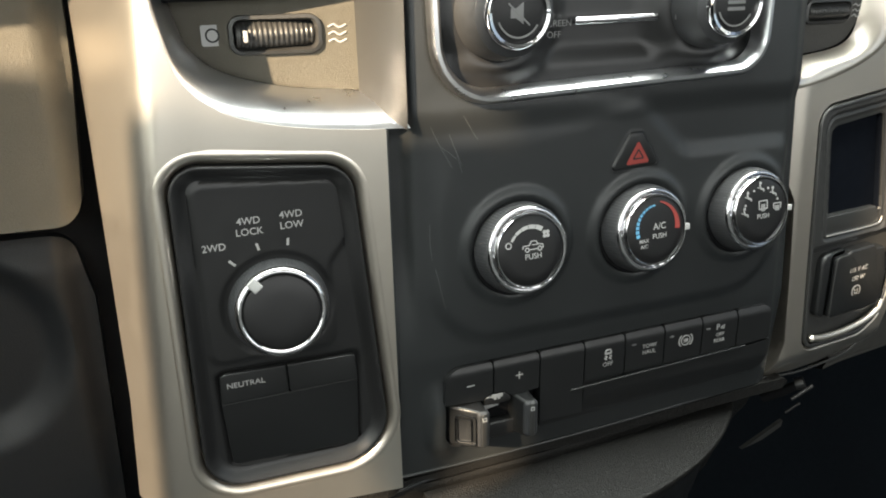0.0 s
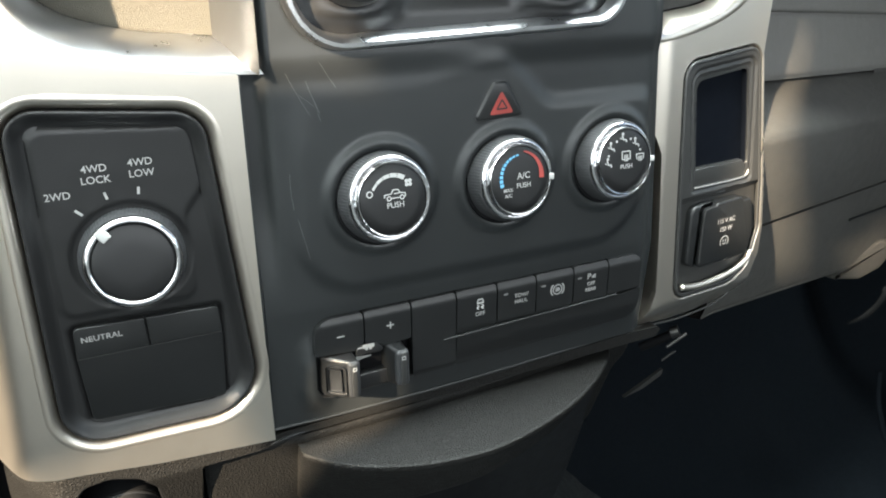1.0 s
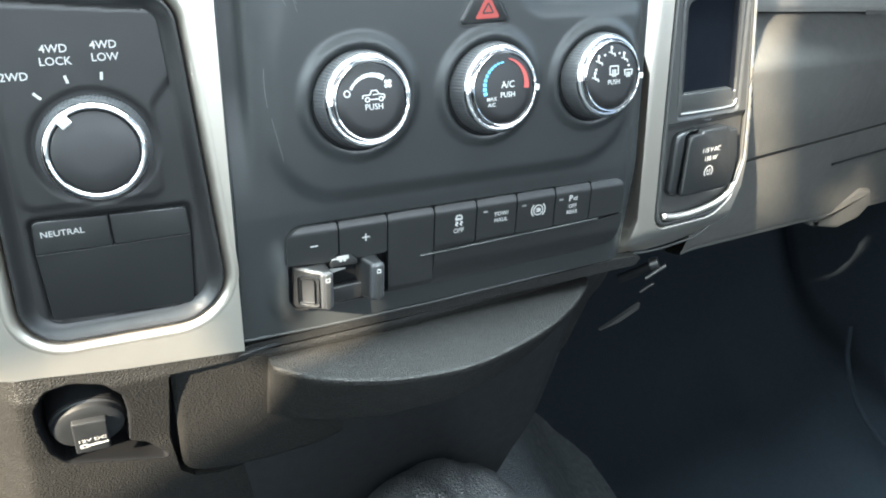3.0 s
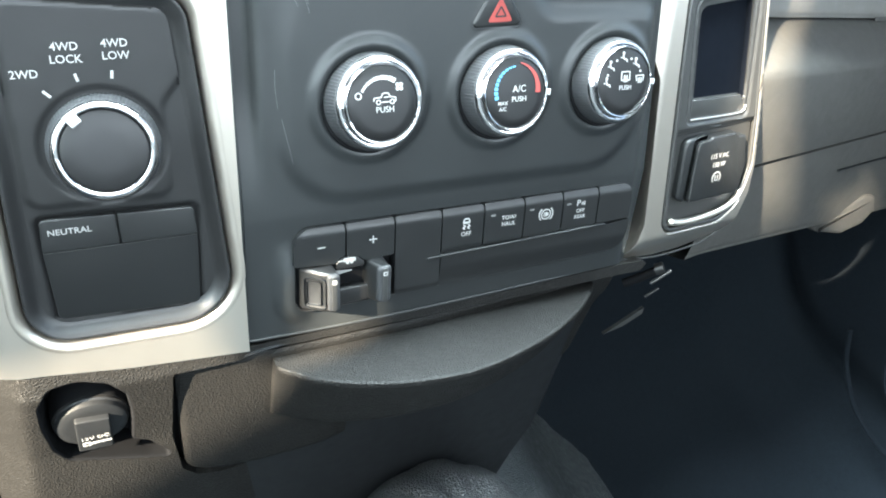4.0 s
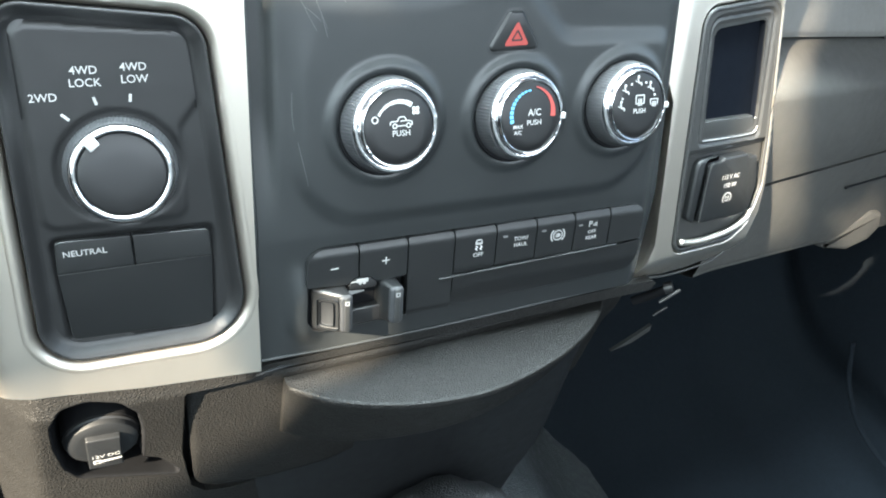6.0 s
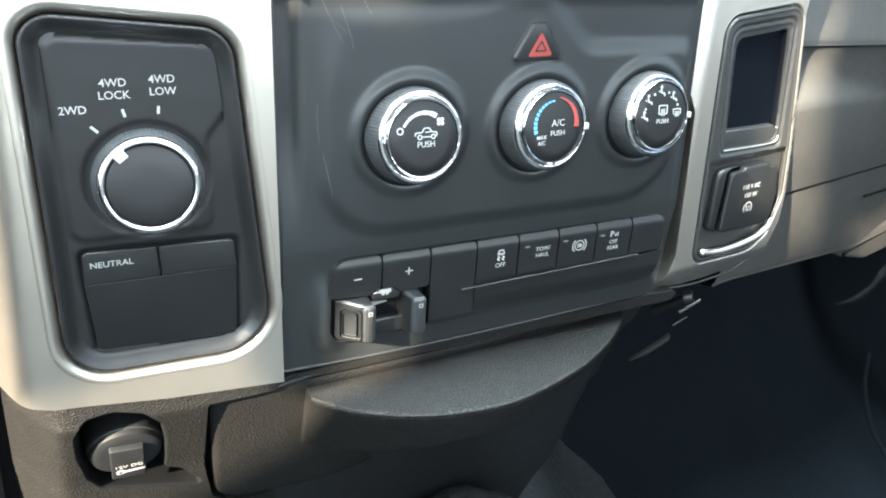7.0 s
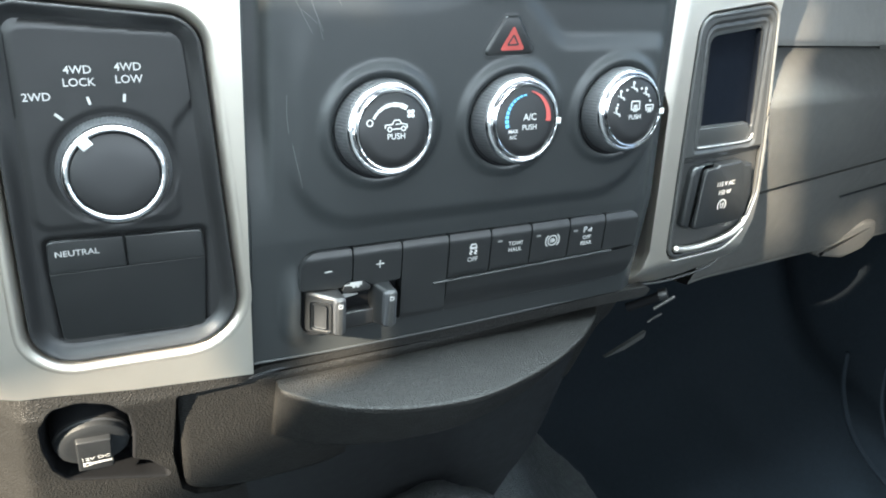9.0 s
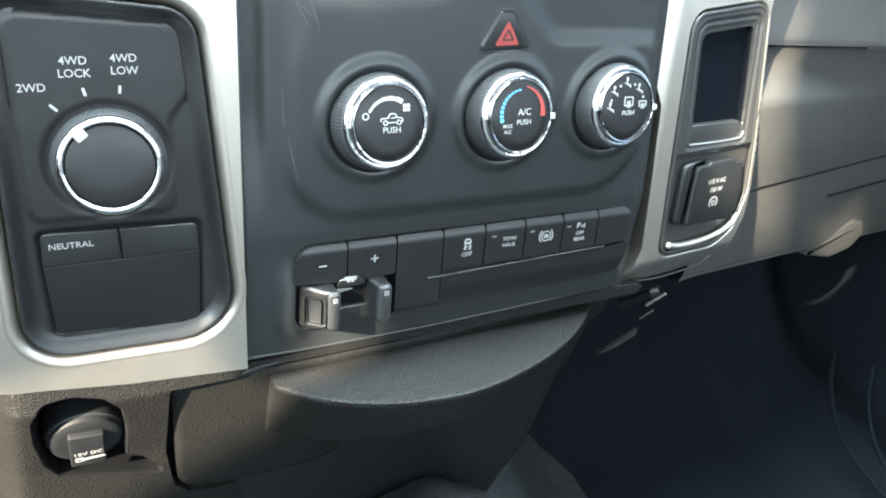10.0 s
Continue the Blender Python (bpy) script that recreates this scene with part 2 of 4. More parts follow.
def join(*shapes):
    verts, faces = [], []
    for v, f in shapes:
        k = len(verts)
        verts += v
        faces += [[i + k for i in q] for q in f]
    return verts, faces


def bent(shape, f):
    return [list(f(*v)) for v in shape[0]], shape[1]


def thing(name, at, label, category="", kind="", group=""):
    ob = new(name)
    ob.empty_display_size = 0.02
    ob.matrix_world = PANEL @ Matrix.Translation(Vector(at) * 0.001)
    ob["at_x"], ob["at_y"], ob["at_z"] = at
    return tagged(ob, label, category, group, kind)


def mesh_of(name, shape, mat, off, sharp=38):
    me = bpy.data.meshes.new(name)
    me.from_pydata([((v[0] - off[0]) * 0.001, (v[1] - off[1]) * 0.001, (v[2] - off[2]) * 0.001) for v in shape[0]], [], shape[1])
    bm = bmesh.new()
    bm.from_mesh(me)
    bmesh.ops.recalc_face_normals(bm, faces=bm.faces)
    bm.to_mesh(me)
    bm.free()
    me.materials.append(mat)
    me.polygons.foreach_set("use_smooth", [True] * len(me.polygons))
    me.set_sharp_from_angle(angle=radians(sharp))
    me.update()
    return me


def root_of(ob):
    while ob.parent:
        ob = ob.parent
    return ob


def part(name, shape, mat, parent, label="", sharp=38):
    r = root_of(parent)
    ob = new(name, mesh_of(name, shape, mat, (r["at_x"], r["at_y"], r["at_z"]), sharp))
    ob.parent = parent
    return tagged(ob, label)


def solid(name, shape, mat, label, category, kind="", at=None, sharp=38, group=""):
    """A thing of one mesh."""
    c = at or tuple(float(v) for v in np.mean(np.array(shape[0]), 0))
    ob = new(name, mesh_of(name, shape, mat, c, sharp))
    ob.matrix_world = PANEL @ Matrix.Translation(Vector(c) * 0.001)
    ob["at_x"], ob["at_y"], ob["at_z"] = c
    return tagged(ob, label, category, group, kind)


def words(text, size, cx, y, cz, parent, mat=None, turn=0.0, name="lettering", wide=1.0, bold=0.0, slope=0.0):
    """Raised print, centred at a place of the panel; slope: how far back it goes per millimetre to the right."""
    cu = bpy.data.curves.new("lettering", "FONT")
    cu.body, cu.size, cu.extrude, cu.offset = text, size, 0.04, bold
    cu.align_x, cu.align_y, cu.resolution_u = "CENTER", "CENTER", 3
    tmp = bpy.data.objects.new("lettering", cu)
    me = bpy.data.meshes.new_from_object(tmp)
    bpy.data.objects.remove(tmp)
    c, s = math.cos(radians(turn)), math.sin(radians(turn))
    shape = ([[cx + wide * v.co.x * c - v.co.y * s, y - v.co.z + slope * wide * v.co.x, cz + wide * v.co.x * s + v.co.y * c] for v in me.vertices],
             [list(f.vertices) for f in me.polygons])
    return part(name, shape, mat or PRINT, parent)


def mark(poly, y, mat, parent, name="mark", slope=0.0, x0=0.0):
    """A thin printed shape."""
    f = [(x, y + slope * (x - x0), z) for x, z in poly]
    return part(name, loft([[(x, v + 0.2, z) for x, v, z in f], f], False, True), mat, parent)


def arc_band(cx, cz, r0, r1, a0, a1, n=24):
    a = [radians(a0 + (a1 - a0) * j / n) for j in range(n + 1)]
    return [(cx + r1 * math.cos(t), cz + r1 * math.sin(t)) for t in a] + [(cx + r0 * math.cos(t), cz + r0 * math.sin(t)) for t in a[::-1]]


def stroke(x0, z0, x1, z1, w):
    d = Vector((x1 - x0, z1 - z0)).normalized() * (w / 2)
    return [(x0 - d.y, z0 + d.x), (x0 + d.y, z0 - d.x), (x1 + d.y, z1 - d.x), (x1 - d.y, z1 + d.x)]


# ---- the cab, closed round the dash (metres of the world) ----
def cab_box(name, x0, x1, y0, y1, z0, z1, mat, label, category):
    me = bpy.data.meshes.new(name)
    bm = bmesh.new()
    bmesh.ops.create_cube(bm, size=1.0)
    for v in bm.verts:
        v.co = Vector(((x0 + x1) / 2 + v.co.x * (x1 - x0), (y0 + y1) / 2 + v.co.y * (y1 - y0), (z0 + z1) / 2 + v.co.z * (z1 - z0)))
    bmesh.ops.bevel(bm, geom=list(bm.edges), offset=0.006, segments=2, affect="EDGES")
    bm.to_mesh(me)
    bm.free()
    me.materials.append(mat)
    return tagged(new(name, me), label, category, "", "structure")


W = 0.86
SILL, HEAD = 0.86, 1.76
cab_box("floor", -W - 0.05, W + 0.05, -1.3, 0.85, -0.06, 0.0, CARPET, "black carpeted cab floor", "floor")
cab_box("ceiling", -W - 0.06, W + 0.06, -1.36, -0.24, HEAD, HEAD + 0.06, LINER, "grey cloth headliner of the cab", "ceiling")
cab_box("wall_rear", -W, W, -0.84, -0.78, 0.0, 1.04, TRIM, "dark rear wall of the cab below its window", "wall")
cab_box("wall_rear_top", -W, W, -0.84, -0.78, 1.40, HEAD, TRIM, "dark rear wall of the cab above its window", "wall")
cab_box("wall_rear_corner", -W, -0.60, -0.835, -0.785, 0.88, 1.42, TRIM, "dark corner of the cab beside the rear window", "wall")
cab_box("wall_rear_corner", 0.72, W, -0.835, -0.785, 0.88, 1.42, TRIM, "dark corner of the cab beside the rear window", "wall")
cab_box("wall_front", -W, W, 0.79, 0.85, 0.0, 0.92, VOID, "dark firewall behind the dash", "wall")
cab_box("wall_left", -W - 0.06, -W, -1.36, 0.85, 0.0, SILL, TRIM, "dark lower door trim of the driver side", "wall")
cab_box("wall_right", W, W + 0.06, -1.36, 0.85, 0.0, 0.98, TRIM, "dark lower door trim of the passenger side", "wall")


def pillar(name, x0, y0, y1, label, low=SILL - 0.01):
    """A leaning upright of the cab's side, sill to roof, mostly added to shape sunlight."""
    k = math.tan(radians(15))
    rings = [[(x, y + k * (z - 0.75), z) for x, y in ((x0, y0), (x0 + 0.014, y0), (x0 + 0.014, y1), (x0, y1))] for z in (low, HEAD + 0.01)]
    me = bpy.data.meshes.new(name)
    me.from_pydata([v for r in rings for v in r], [], [[0, 1, 5, 4], [1, 2, 6, 5], [2, 3, 7, 6], [3, 0, 4, 7], [3, 2, 1, 0], [4, 5, 6, 7]])
    me.materials.append(LINER)
    return tagged(new(name, me), label, "pillar", "", "structure")


def PIL(y):
    """The cab's y, at the height of the stack, of a line at depth y before the panel."""
    return y / math.cos(radians(15))


# unseen uprights, added so that sunlight reaches only parts of the dash
pillar("trim_pillar_middle", -W, PIL(-0.607), PIL(-0.4655), "grey middle pillar trim beside the driver")
pillar("trim_quarter_rear", -W, -1.5, PIL(-0.747), "grey rear quarter trim of the cab")
pillar("trim_rail_rear", -W, PIL(-0.747), PIL(-0.700), "grey roof rail trim over the rear door", 1.680)
# unseen outlines added across the driver's side to shape the sun patches
def bar(outline):
    """A flat added outline across the driver's window that blocks part of the sun."""
    return loft([[(x, y, z) for y, z in outline] for x in (-874, -860)], True, True)


solid("trim_pillar_front", bar([(-120, 66), (-120, 351), (-305, 494), (-305, 263)]), LINER, "grey slanting windscreen pillar trim", "pillar", "structure")
solid("trim_window_bar", bar([(-360, 294), (-360, 490), (-475, 580), (-475, 440), (-448, 404), (-441, 352), (-429, 352), (-425, 378), (-393, 339)]), LINER, "grey slanting trim across the driver window", "pillar", "structure")
solid("trim_pillar_rear", bar([(-600, -300), (-600, 600), (-624, 620), (-640, 637), (-653, 658), (-658, 677), (-655, 704), (-645, 745), (-632, 790), (-620, 900), (-718, 900), (-717, 753), (-676, 680), (-678, 670), (-702, 664), (-702, -300)]),
      LINER, "grey curved rear pillar trim of the cab", "pillar", "structure")
# added lower edges that end the sun patches on the bin and glovebox
sill = [[(x, y, z) for y, z in ((-60, -500), (-60, -140), (-329, 164), (-385, 254), (-475, 385), (-475, -300))] for x in (-874, -860)]
solid("trim_door_sill", loft(sill, True, True), TRIM, "dark slanting upper edge of the driver door", "door trim", "structure")
sill = [[(x, y, z) for y, z in ((-492, -300), (-492, 540), (-690, 555), (-690, 698), (-724, 730), (-742, 769), (-760, 830), (-1400, 830), (-1400, -300))] for x in (-890, -876)]
solid("trim_door_sill_rear", loft(sill, True, True), TRIM, "dark upper edge of the rear door", "door trim", "structure")
pillar("trim_pillar_right", W, -0.62, -0.5, "grey middle pillar trim on the passenger side")

# ---- the dash: large mouldings ----
RADIO = rpoly([(-118, 175), (-113, 69.5), (71.5, 75), (71, 175)], [6, 30, 20, 6], 10)
BANK = rpoly([(-111, -115), (100, -110.2), (103, -87), (101.5, -62.4), (-110, -62.8)], [11, 11, 10, 8, 10], 6)
DISH = rpoly([(-113, 64), (-113, -51), (99, -50), (97, 37), (28, 37), (0, 64)], [10, 34, 36, 8, 16, 14], 12)
KNOBS = [(-69.5, -1.6), (2.0, -1.2), (69.5, 0.6)]


def bezel_depth(x, z):
    x, z = np.asarray(x, float), np.asarray(z, float)
    y = 23.6 - 2.4 * step(56, 70, z)
    d = sdf(DISH, x, z)[0]
    soft = 5 - 0.5 * step(30, 10, z) + 12 * step(-5, -60, x) * step(20, 60, z)
    y = y - 2.6 * step(soft, -soft, d)
    y = y + 5.2 * step(-120.5, -127, x) * step(-50, 10, z) + 0.075 * np.maximum(0, -58 - z)
    for kx, kz in KNOBS:
        r = np.hypot(x - kx, z - kz)
        y = y - 2.2 * step(32, 27.5, r) * step(23.5, 26, r)
    b = sdf(BANK, x, z)[0]
    y = y - 5.0 * step(11, 0.5, b) * step(-97, -113, x) * step(-68, -95, z)
    right = 106.5 - 0.06 * (z + 20)
    return y + 4.0 * step(right - 10, right + 3, x) ** 1.5


bezel = thing("center_stack_bezel", (-15, 22, -30), "satin black plastic centre stack bezel with fine pale scratches", "dashboard panel")
BEZ = rpoly([(-132.5, -127.6), (-80, -128.3), (-10, -127.2), (114, -123.6), (114, -60), (109, 0), (104, 60), (96, 175), (-126, 175), (-126, 64), (-132.5, 63)], 1.2, 2)
part("face_panel", surf(BEZ, bezel_depth, 1.6, [grow(RADIO, -2.5), grow(BANK, -1.5)], 8), BEZEL, bezel, sharp=70)
flank = []
for k in range(13):
    t = k / 12
    flank.append([(-125.5 - 17 * t ** 0.8, 17.5 + 38 * t, z0 + 0.001) for z0 in [62.5 + 18 * t + (175 - 62.5 - 18 * t) * j / 40 for j in range(41)]])
# lighter grey than the black bezel, for the light on this flank
part("side_flank", loft(flank, closed=False), GUNMETAL, bezel, "satin grey flank beside the vent")
# fine scratches in the satin face
rng = random.Random(4)
for sx, sz, ln_, ang in ((-113, 62, 22, -64), (-104, 58, 16, -70), (-98, 66, 14, -58), (-108, 52, 9, -40), (-101, 50, 11, -75), (-113, -8, 22, -78), (-115, 15, 18, -86)):
    pts = spline([(sx + d * math.cos(radians(ang)) + rng.uniform(-.6, .6), sz + d * math.sin(radians(ang))) for d in (0, ln_ / 2, ln_)], 8)
    yy = bezel_depth(np.array([p[0] for p in pts]), np.array([p[1] for p in pts]))
    part("scratch", tube([(p[0], float(v), p[1]) for p, v in zip(pts, yy)], 0.07, 5), GREYPRINT, bezel, "pale scratch")

# the radio's lower part in its chrome surround
radio = thing("radio", (-23, 22, 110), "black car radio with two knobs in a bright chrome surround", "radio")
prof = [(0, 19.5), (-0.6, 16.8), (-2.0, 15.0), (-3.8, 14.8), (-5.4, 16.2), (-6.4, 19.0), (-7.0, 24.0)]
part("chrome_surround", loft([[(x, y, z) for x, z in grow(RADIO, o)] for o, y in prof]), SWEEP, radio, "satin chrome rounded surround")
inner = grow(RADIO, -6.6)


def radio_depth(x, z):
    y = 25.0 + 3.5 * step(84, 95, z)
    for kx in (-80, 33):
        r = np.hypot(x - kx, z - 111)
        y = y - 8 * step(38, 22, r)
    return y


part("face_panel", surf(inner, radio_depth, 2.0, (), 4), PLATE, radio)
for kx, nm in ((-80, "volume_knob"), (33, "tuning_knob")):
    kn = part(nm, lathe([(22, 26), (21.5, 18), (20, 10), (18.5, 5), (15, 3)], kx, 111, 72), GRIP, radio)
    part("chrome_ring", lathe([(15.3, 4), (15.2, 0.5), (14.2, -0.8), (12.8, -0.4), (12.4, 1.2)], kx, 111, 64), CHROME, kn, "bright chrome ring")
    part("knob_face", lathe([(12.5, 1.2), (8, 0.5), (0.3, 0.2)], kx, 111, 48), FACE, kn)
    mark(arc_band(kx, 111, 9.6, 10.4, 200, 330), 0.15, GREYPRINT, kn)
    if kx < 0:
        mark([(kx - 4, 109), (kx - 1.5, 109), (kx + 2, 106.5), (kx + 2, 115.5), (kx - 1.5, 113), (kx - 4, 113)], 0.15, GREYPRINT, kn)
        mark(stroke(kx - 5, 115, kx + 5, 106, 0.7), 0.05, GREYPRINT, kn)
    else:
        for j in range(3):
            mark(rrect(kx - 5, kx + 5, 108 + 3 * j, 109.6 + 3 * j, 0.4, 2), 0.15, GREYPRINT, kn)
part("disc_slot_bar", slab(rrect(-41, 6, 103.4, 107.2, 1.8), 21.0, 29, 1.2), CHROME, radio, "thin chrome bar")
words("SCREEN", 4.2, -50.5, 20.5, 104.5, radio, GREYPRINT)
words("OFF", 4.2, -52.5, 20.0, 99.5, radio, GREYPRINT)
mark(rrect(12, 19, 104, 106.5, 0.4, 2), 17.5, GREYPRINT, radio)

# ---- silver surround on the driver side ----
FOUR = rpoly([(-231.5, -105), (-138, -107), (-150.5, 48.5), (-229.5, 56)], [20, 24, 15, 13], 9)
LOWER = spline([(-232, 175), (-227, 130), (-224, 108), (-218, 89), (-203, 75.5), (-179, 68), (-150, 64), (-121, 62)], 8)
SILV = [(-134, -129.6), (-134, 62.6)] + [(x, z) for x, z in LOWER[::-1] if x < -134] + [(-257, 175), (-258, 60), (-259.5, -60), (-263, -112)] + [(-238, -119.6), (-190, -125.6)]


def ridge(z):
    return -241 + (np.asarray(z) - 8) * 0.09


def silver_depth(x, z):
    d = ridge(z) - x
    return 22.5 + 1.05 * (d + np.sqrt(d * d + 20)) - 2.1 * step(-30, 0, d)


trim_left = thing("dash_trim", (-190, 25, 0), "satin silver painted dash surround beside the steering column", "dash trim")
part("surround", surf(SILV, silver_depth, 1.6, [grow(FOUR, 6.0)], 9), SILVER, trim_left, sharp=75)
part("opening_lip", loft([[(x, float(silver_depth(x, z)) + y, z) for x, z in grow(FOUR, o)] for o, y in ((6.8, 0.25), (6.0, 0.0), (5.0, -0.25), (4.0, -0.2), (3.0, 0.2), (2.0, 1.0), (1.0, 2.2), (0.4, 3.4), (0.0, 5.0), (0.0, 9.0))]), SILVER, trim_left, sharp=80)
upper = spline([(-221, 62, 175), (-219, 58, 130), (-216.5, 55, 112), (-211, 53, 98), (-198, 51, 88), (-173, 49, 81), (-150, 48, 78.5), (-136, 48, 77)], 8)
lower3 = [(x, 23.5 + 8 * float(step(85, 130, z)), z) for x, z in LOWER]


def sweep_strip(low, up, n=10, bulge=5.0):
    m = len(low)
    up_r = [np.array(up[round(j * (len(up) - 1) / (m - 1))]) for j in range(m)]
    out = []
    for k in range(n + 1):
        t = k / n
        row = []
        for a, b in zip(low, up_r):
            p = np.array(a) * (1 - t) + b * t
            p[1] -= bulge * math.sin(math.pi * t) ** 0.8 
            row.append(tuple(p))
        out.append(row)
    return loft(out, closed=False)


part("chrome_sweep", sweep_strip(lower3, upper), SWEEP, trim_left, "satin chrome strip sweeping round the vent")

vent = thing("air_vent", (-175, 55, 105), "grey air vent with a ribbed thumbwheel and white symbols", "air vent")


def vent_depth(x, z):
    return 51.5 - 0.14 * (np.asarray(x) + 175) + 0 * np.asarray(z)


VENT = [(x, z) for x, _, z in upper if z < 119] + [(-134, 77), (-134, 119), (-217, 119)]
WHEEL = rrect(-194, -155, 95.5, 111.5, 5)
part("face_plate", surf(VENT, vent_depth, 2.0, [grow(WHEEL, -1)], 5), PAD, vent)
part("wheel_frame", loft([[(x, float(vent_depth(x, z)) + y, z) for x, z in grow(WHEEL, o)] for o, y in ((0.8, 0.6), (0.3, -1.6), (-1.2, -2.0), (-2.2, 0.5), (-2.6, 6))]), GUNMETAL, vent, "grey rounded wheel frame")
roll = []
for k in range(61):
    x = -191.5 + 34 * k / 60
    rr = 9.5 - 0.45 * (k % 4 < 2) - 1.2 * abs(k / 30 - 1) ** 4
    roll.append([(x, 57 + rr * -math.cos(a), 103.5 + rr * 0.72 * math.sin(a)) for a in [2 * math.pi * j / 28 for j in range(28)]])
part("thumbwheel", loft(roll, True, True), GUNMETAL, vent, "grey ribbed thumbwheel")
part("wheel_dot", slab(rrect(-189, -187, 101, 106, 0.5, 2), 45.6, 49, 0.3), PRINT, vent)
mark(arc_band(-201.2, 104, 2.3, 3.1, 0, 359), 54.75, SMOOTH, vent)
mark(rrect(-206, -196.5, 99.5, 108.5, 1), 54.85, PRINT, vent)
for j in range(3):
    pts = spline([(-151.5, 99.5 + 3.2 * j), (-149, 100.6 + 3.2 * j), (-146.5, 99.2 + 3.2 * j), (-143.5, 100.4 + 3.2 * j)], 6)
    part("air_symbol", tube([(x, float(vent_depth(x, z)) - 0.1, z) for x, z in pts], 0.45, 6), PRINT, vent)
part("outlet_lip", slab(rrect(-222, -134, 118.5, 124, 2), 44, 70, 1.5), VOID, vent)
for j in range(4):
    part("slat", slab(rrect(-220, -136, 128 + 12 * j, 131 + 12 * j, 1), 52, 75, 0.8), PLATE, vent)
# a flat plate; its near-black colour stands in for the duct's inner shade
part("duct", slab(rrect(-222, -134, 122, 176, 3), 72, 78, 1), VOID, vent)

# ---- four wheel drive selector ----
selector = thing("drive_selector", (-189, 24, -20), "black four wheel drive selector panel with a chrome ringed knob", "control panel")
UPPLATE = rpoly([(-221, -40), (-163, -40), (-163, 2), (-154.5, 13), (-157, 42), (-221, 46)], 6, 5)
TRAY = rpoly([(-219, -96.5), (-154, -99.5), (-152, -46), (-220.4, -44.4)], 4, 4)


FLOOR4 = grow(FOUR, -7.6)


def selector_depth(x, z):
    y = 27.6 - 0.9 * step(1.4, -1.4, sdf(UPPLATE, x, z)[0]) + 2.2 * step(1.0, -1.0, sdf(TRAY, x, z)[0])
    r = np.hypot(x + 188.1, z + 15.0)
    return y + 1.0 * step(26.4, 25.0, r)


part("rim", loft([[(x, y, z) for x, z in grow(FOUR, -o)] for o, y in ((0.35, 30), (0.4, 24.0), (0.7, 23.2), (1.3, 22.9), (2.2, 23.3), (3.6, 24.6), (5.2, 26.3), (6.6, 27.3), (7.8, 27.65))]), PLATE, selector, sharp=80)
part("face_panel", surf(FLOOR4, selector_depth, 1.2, (), 4), PLATE, selector, sharp=75)
part("neutral_button", slab(rpoly([(-219.3, -61), (-187.6, -61), (-188.0, -46.3), (-218.6, -45.6)], [0.5, 0.5, 1, 2.5], 4), 26.5, 32, 0.5), BUTTON, selector)
part("blank_button", slab(rpoly([(-187.0, -61), (-153.4, -61), (-154.2, -47.4), (-187.4, -46.3)], [0.5, 0.5, 2.5, 1], 4), 26.5, 32, 0.5), BUTTON, selector)
part("blank_cover", slab(rpoly([(-217.5, -95), (-155.2, -98), (-153.4, -61.25), (-219.3, -61.25)], [3, 3, 0.4, 0.4], 4), 27.1, 33, 0.5), BUTTON, selector)
words("NEUTRAL", 3.9, -207.2, 26.25, -51.8, selector, wide=1.05, bold=0.02)
KX, KZ = -188.1, -15.0
knob = part("selector_knob", lathe([(23.0, 28), (22.9, 25.4), (22.7, 24.8, 1), (21.0, 15.6, 1), (20.5, 14.6)], KX, KZ, 360, 0.36, 90), GRIP, selector, "ribbed black grip")
part("chrome_ring", lathe([(20.6, 15.2), (20.6, 14.2), (20.2, 13.2), (19.4, 12.4), (18.6, 12.1), (17.9, 12.2), (17.4, 12.7), (17.2, 13.6)], KX, KZ, 120), CHROME, knob, "bright chrome ring")
part("knob_face", lathe([(17.3, 13.6), (16.8, 12.7), (15.6, 12.3), (8, 12.0), (0.3, 11.9)], KX, KZ, 72), FACE, knob)
a = math.atan2(13.5, -10.5)
tip = [(KX + r * math.cos(a) - w * math.sin(a), KZ + r * math.sin(a) + w * math.cos(a)) for r, w in ((14.4, -2.4), (20.0, -2.4), (20.0, 2.4), (14.4, 2.4))]
part("pointer", slab(rpoly(tip, 0.6, 3), 11.2, 15.0, 0.5), PRINT, knob, "white pointer block")
hub = Vector((KX + 189, 26 - 24, KZ + 20)) * 0.001
knob.matrix_basis = Matrix.Translation(hub) @ Matrix.Rotation(radians(-2.3), 4, "Z") @ Matrix.Rotation(radians(-10), 4, "X") @ Matrix.Translation(-hub)
for s, x, z in (("2WD", -213.6, 17.2), ("4WD", -197.8, 27.6), ("LOCK", -197.8, 22.6), ("4WD", -179.2, 28.4), ("LOW", -179.2, 23.4)):
    words(s, 4.6, x, 24.9, z, selector, wide=0.98, bold=0.03)
for x0, z0, x1, z1 in ((-208.0, 10.4, -205.4, 7.8), (-195.4, 16.8, -194.6, 13.6), (-181.4, 17.4, -181.8, 14.2)):
    mark(stroke(x0, z0, x1, z1, 1.1), 24.85, PRINT, selector, "tick")

# ---- heater controls ----
KNOB_Y = 20.5
SYMBOL_Y = KNOB_Y - 15.15
# the knobs' axes lean up and a little to the passenger side of the panel's own
KNOB_TILT = Matrix.Rotation(radians(2.0), 4, "Z") @ Matrix.Rotation(radians(-9.2), 4, "X")


def knob_profile(*rows):
    return [(r, KNOB_Y - d, *f) for r, d, *f in rows]


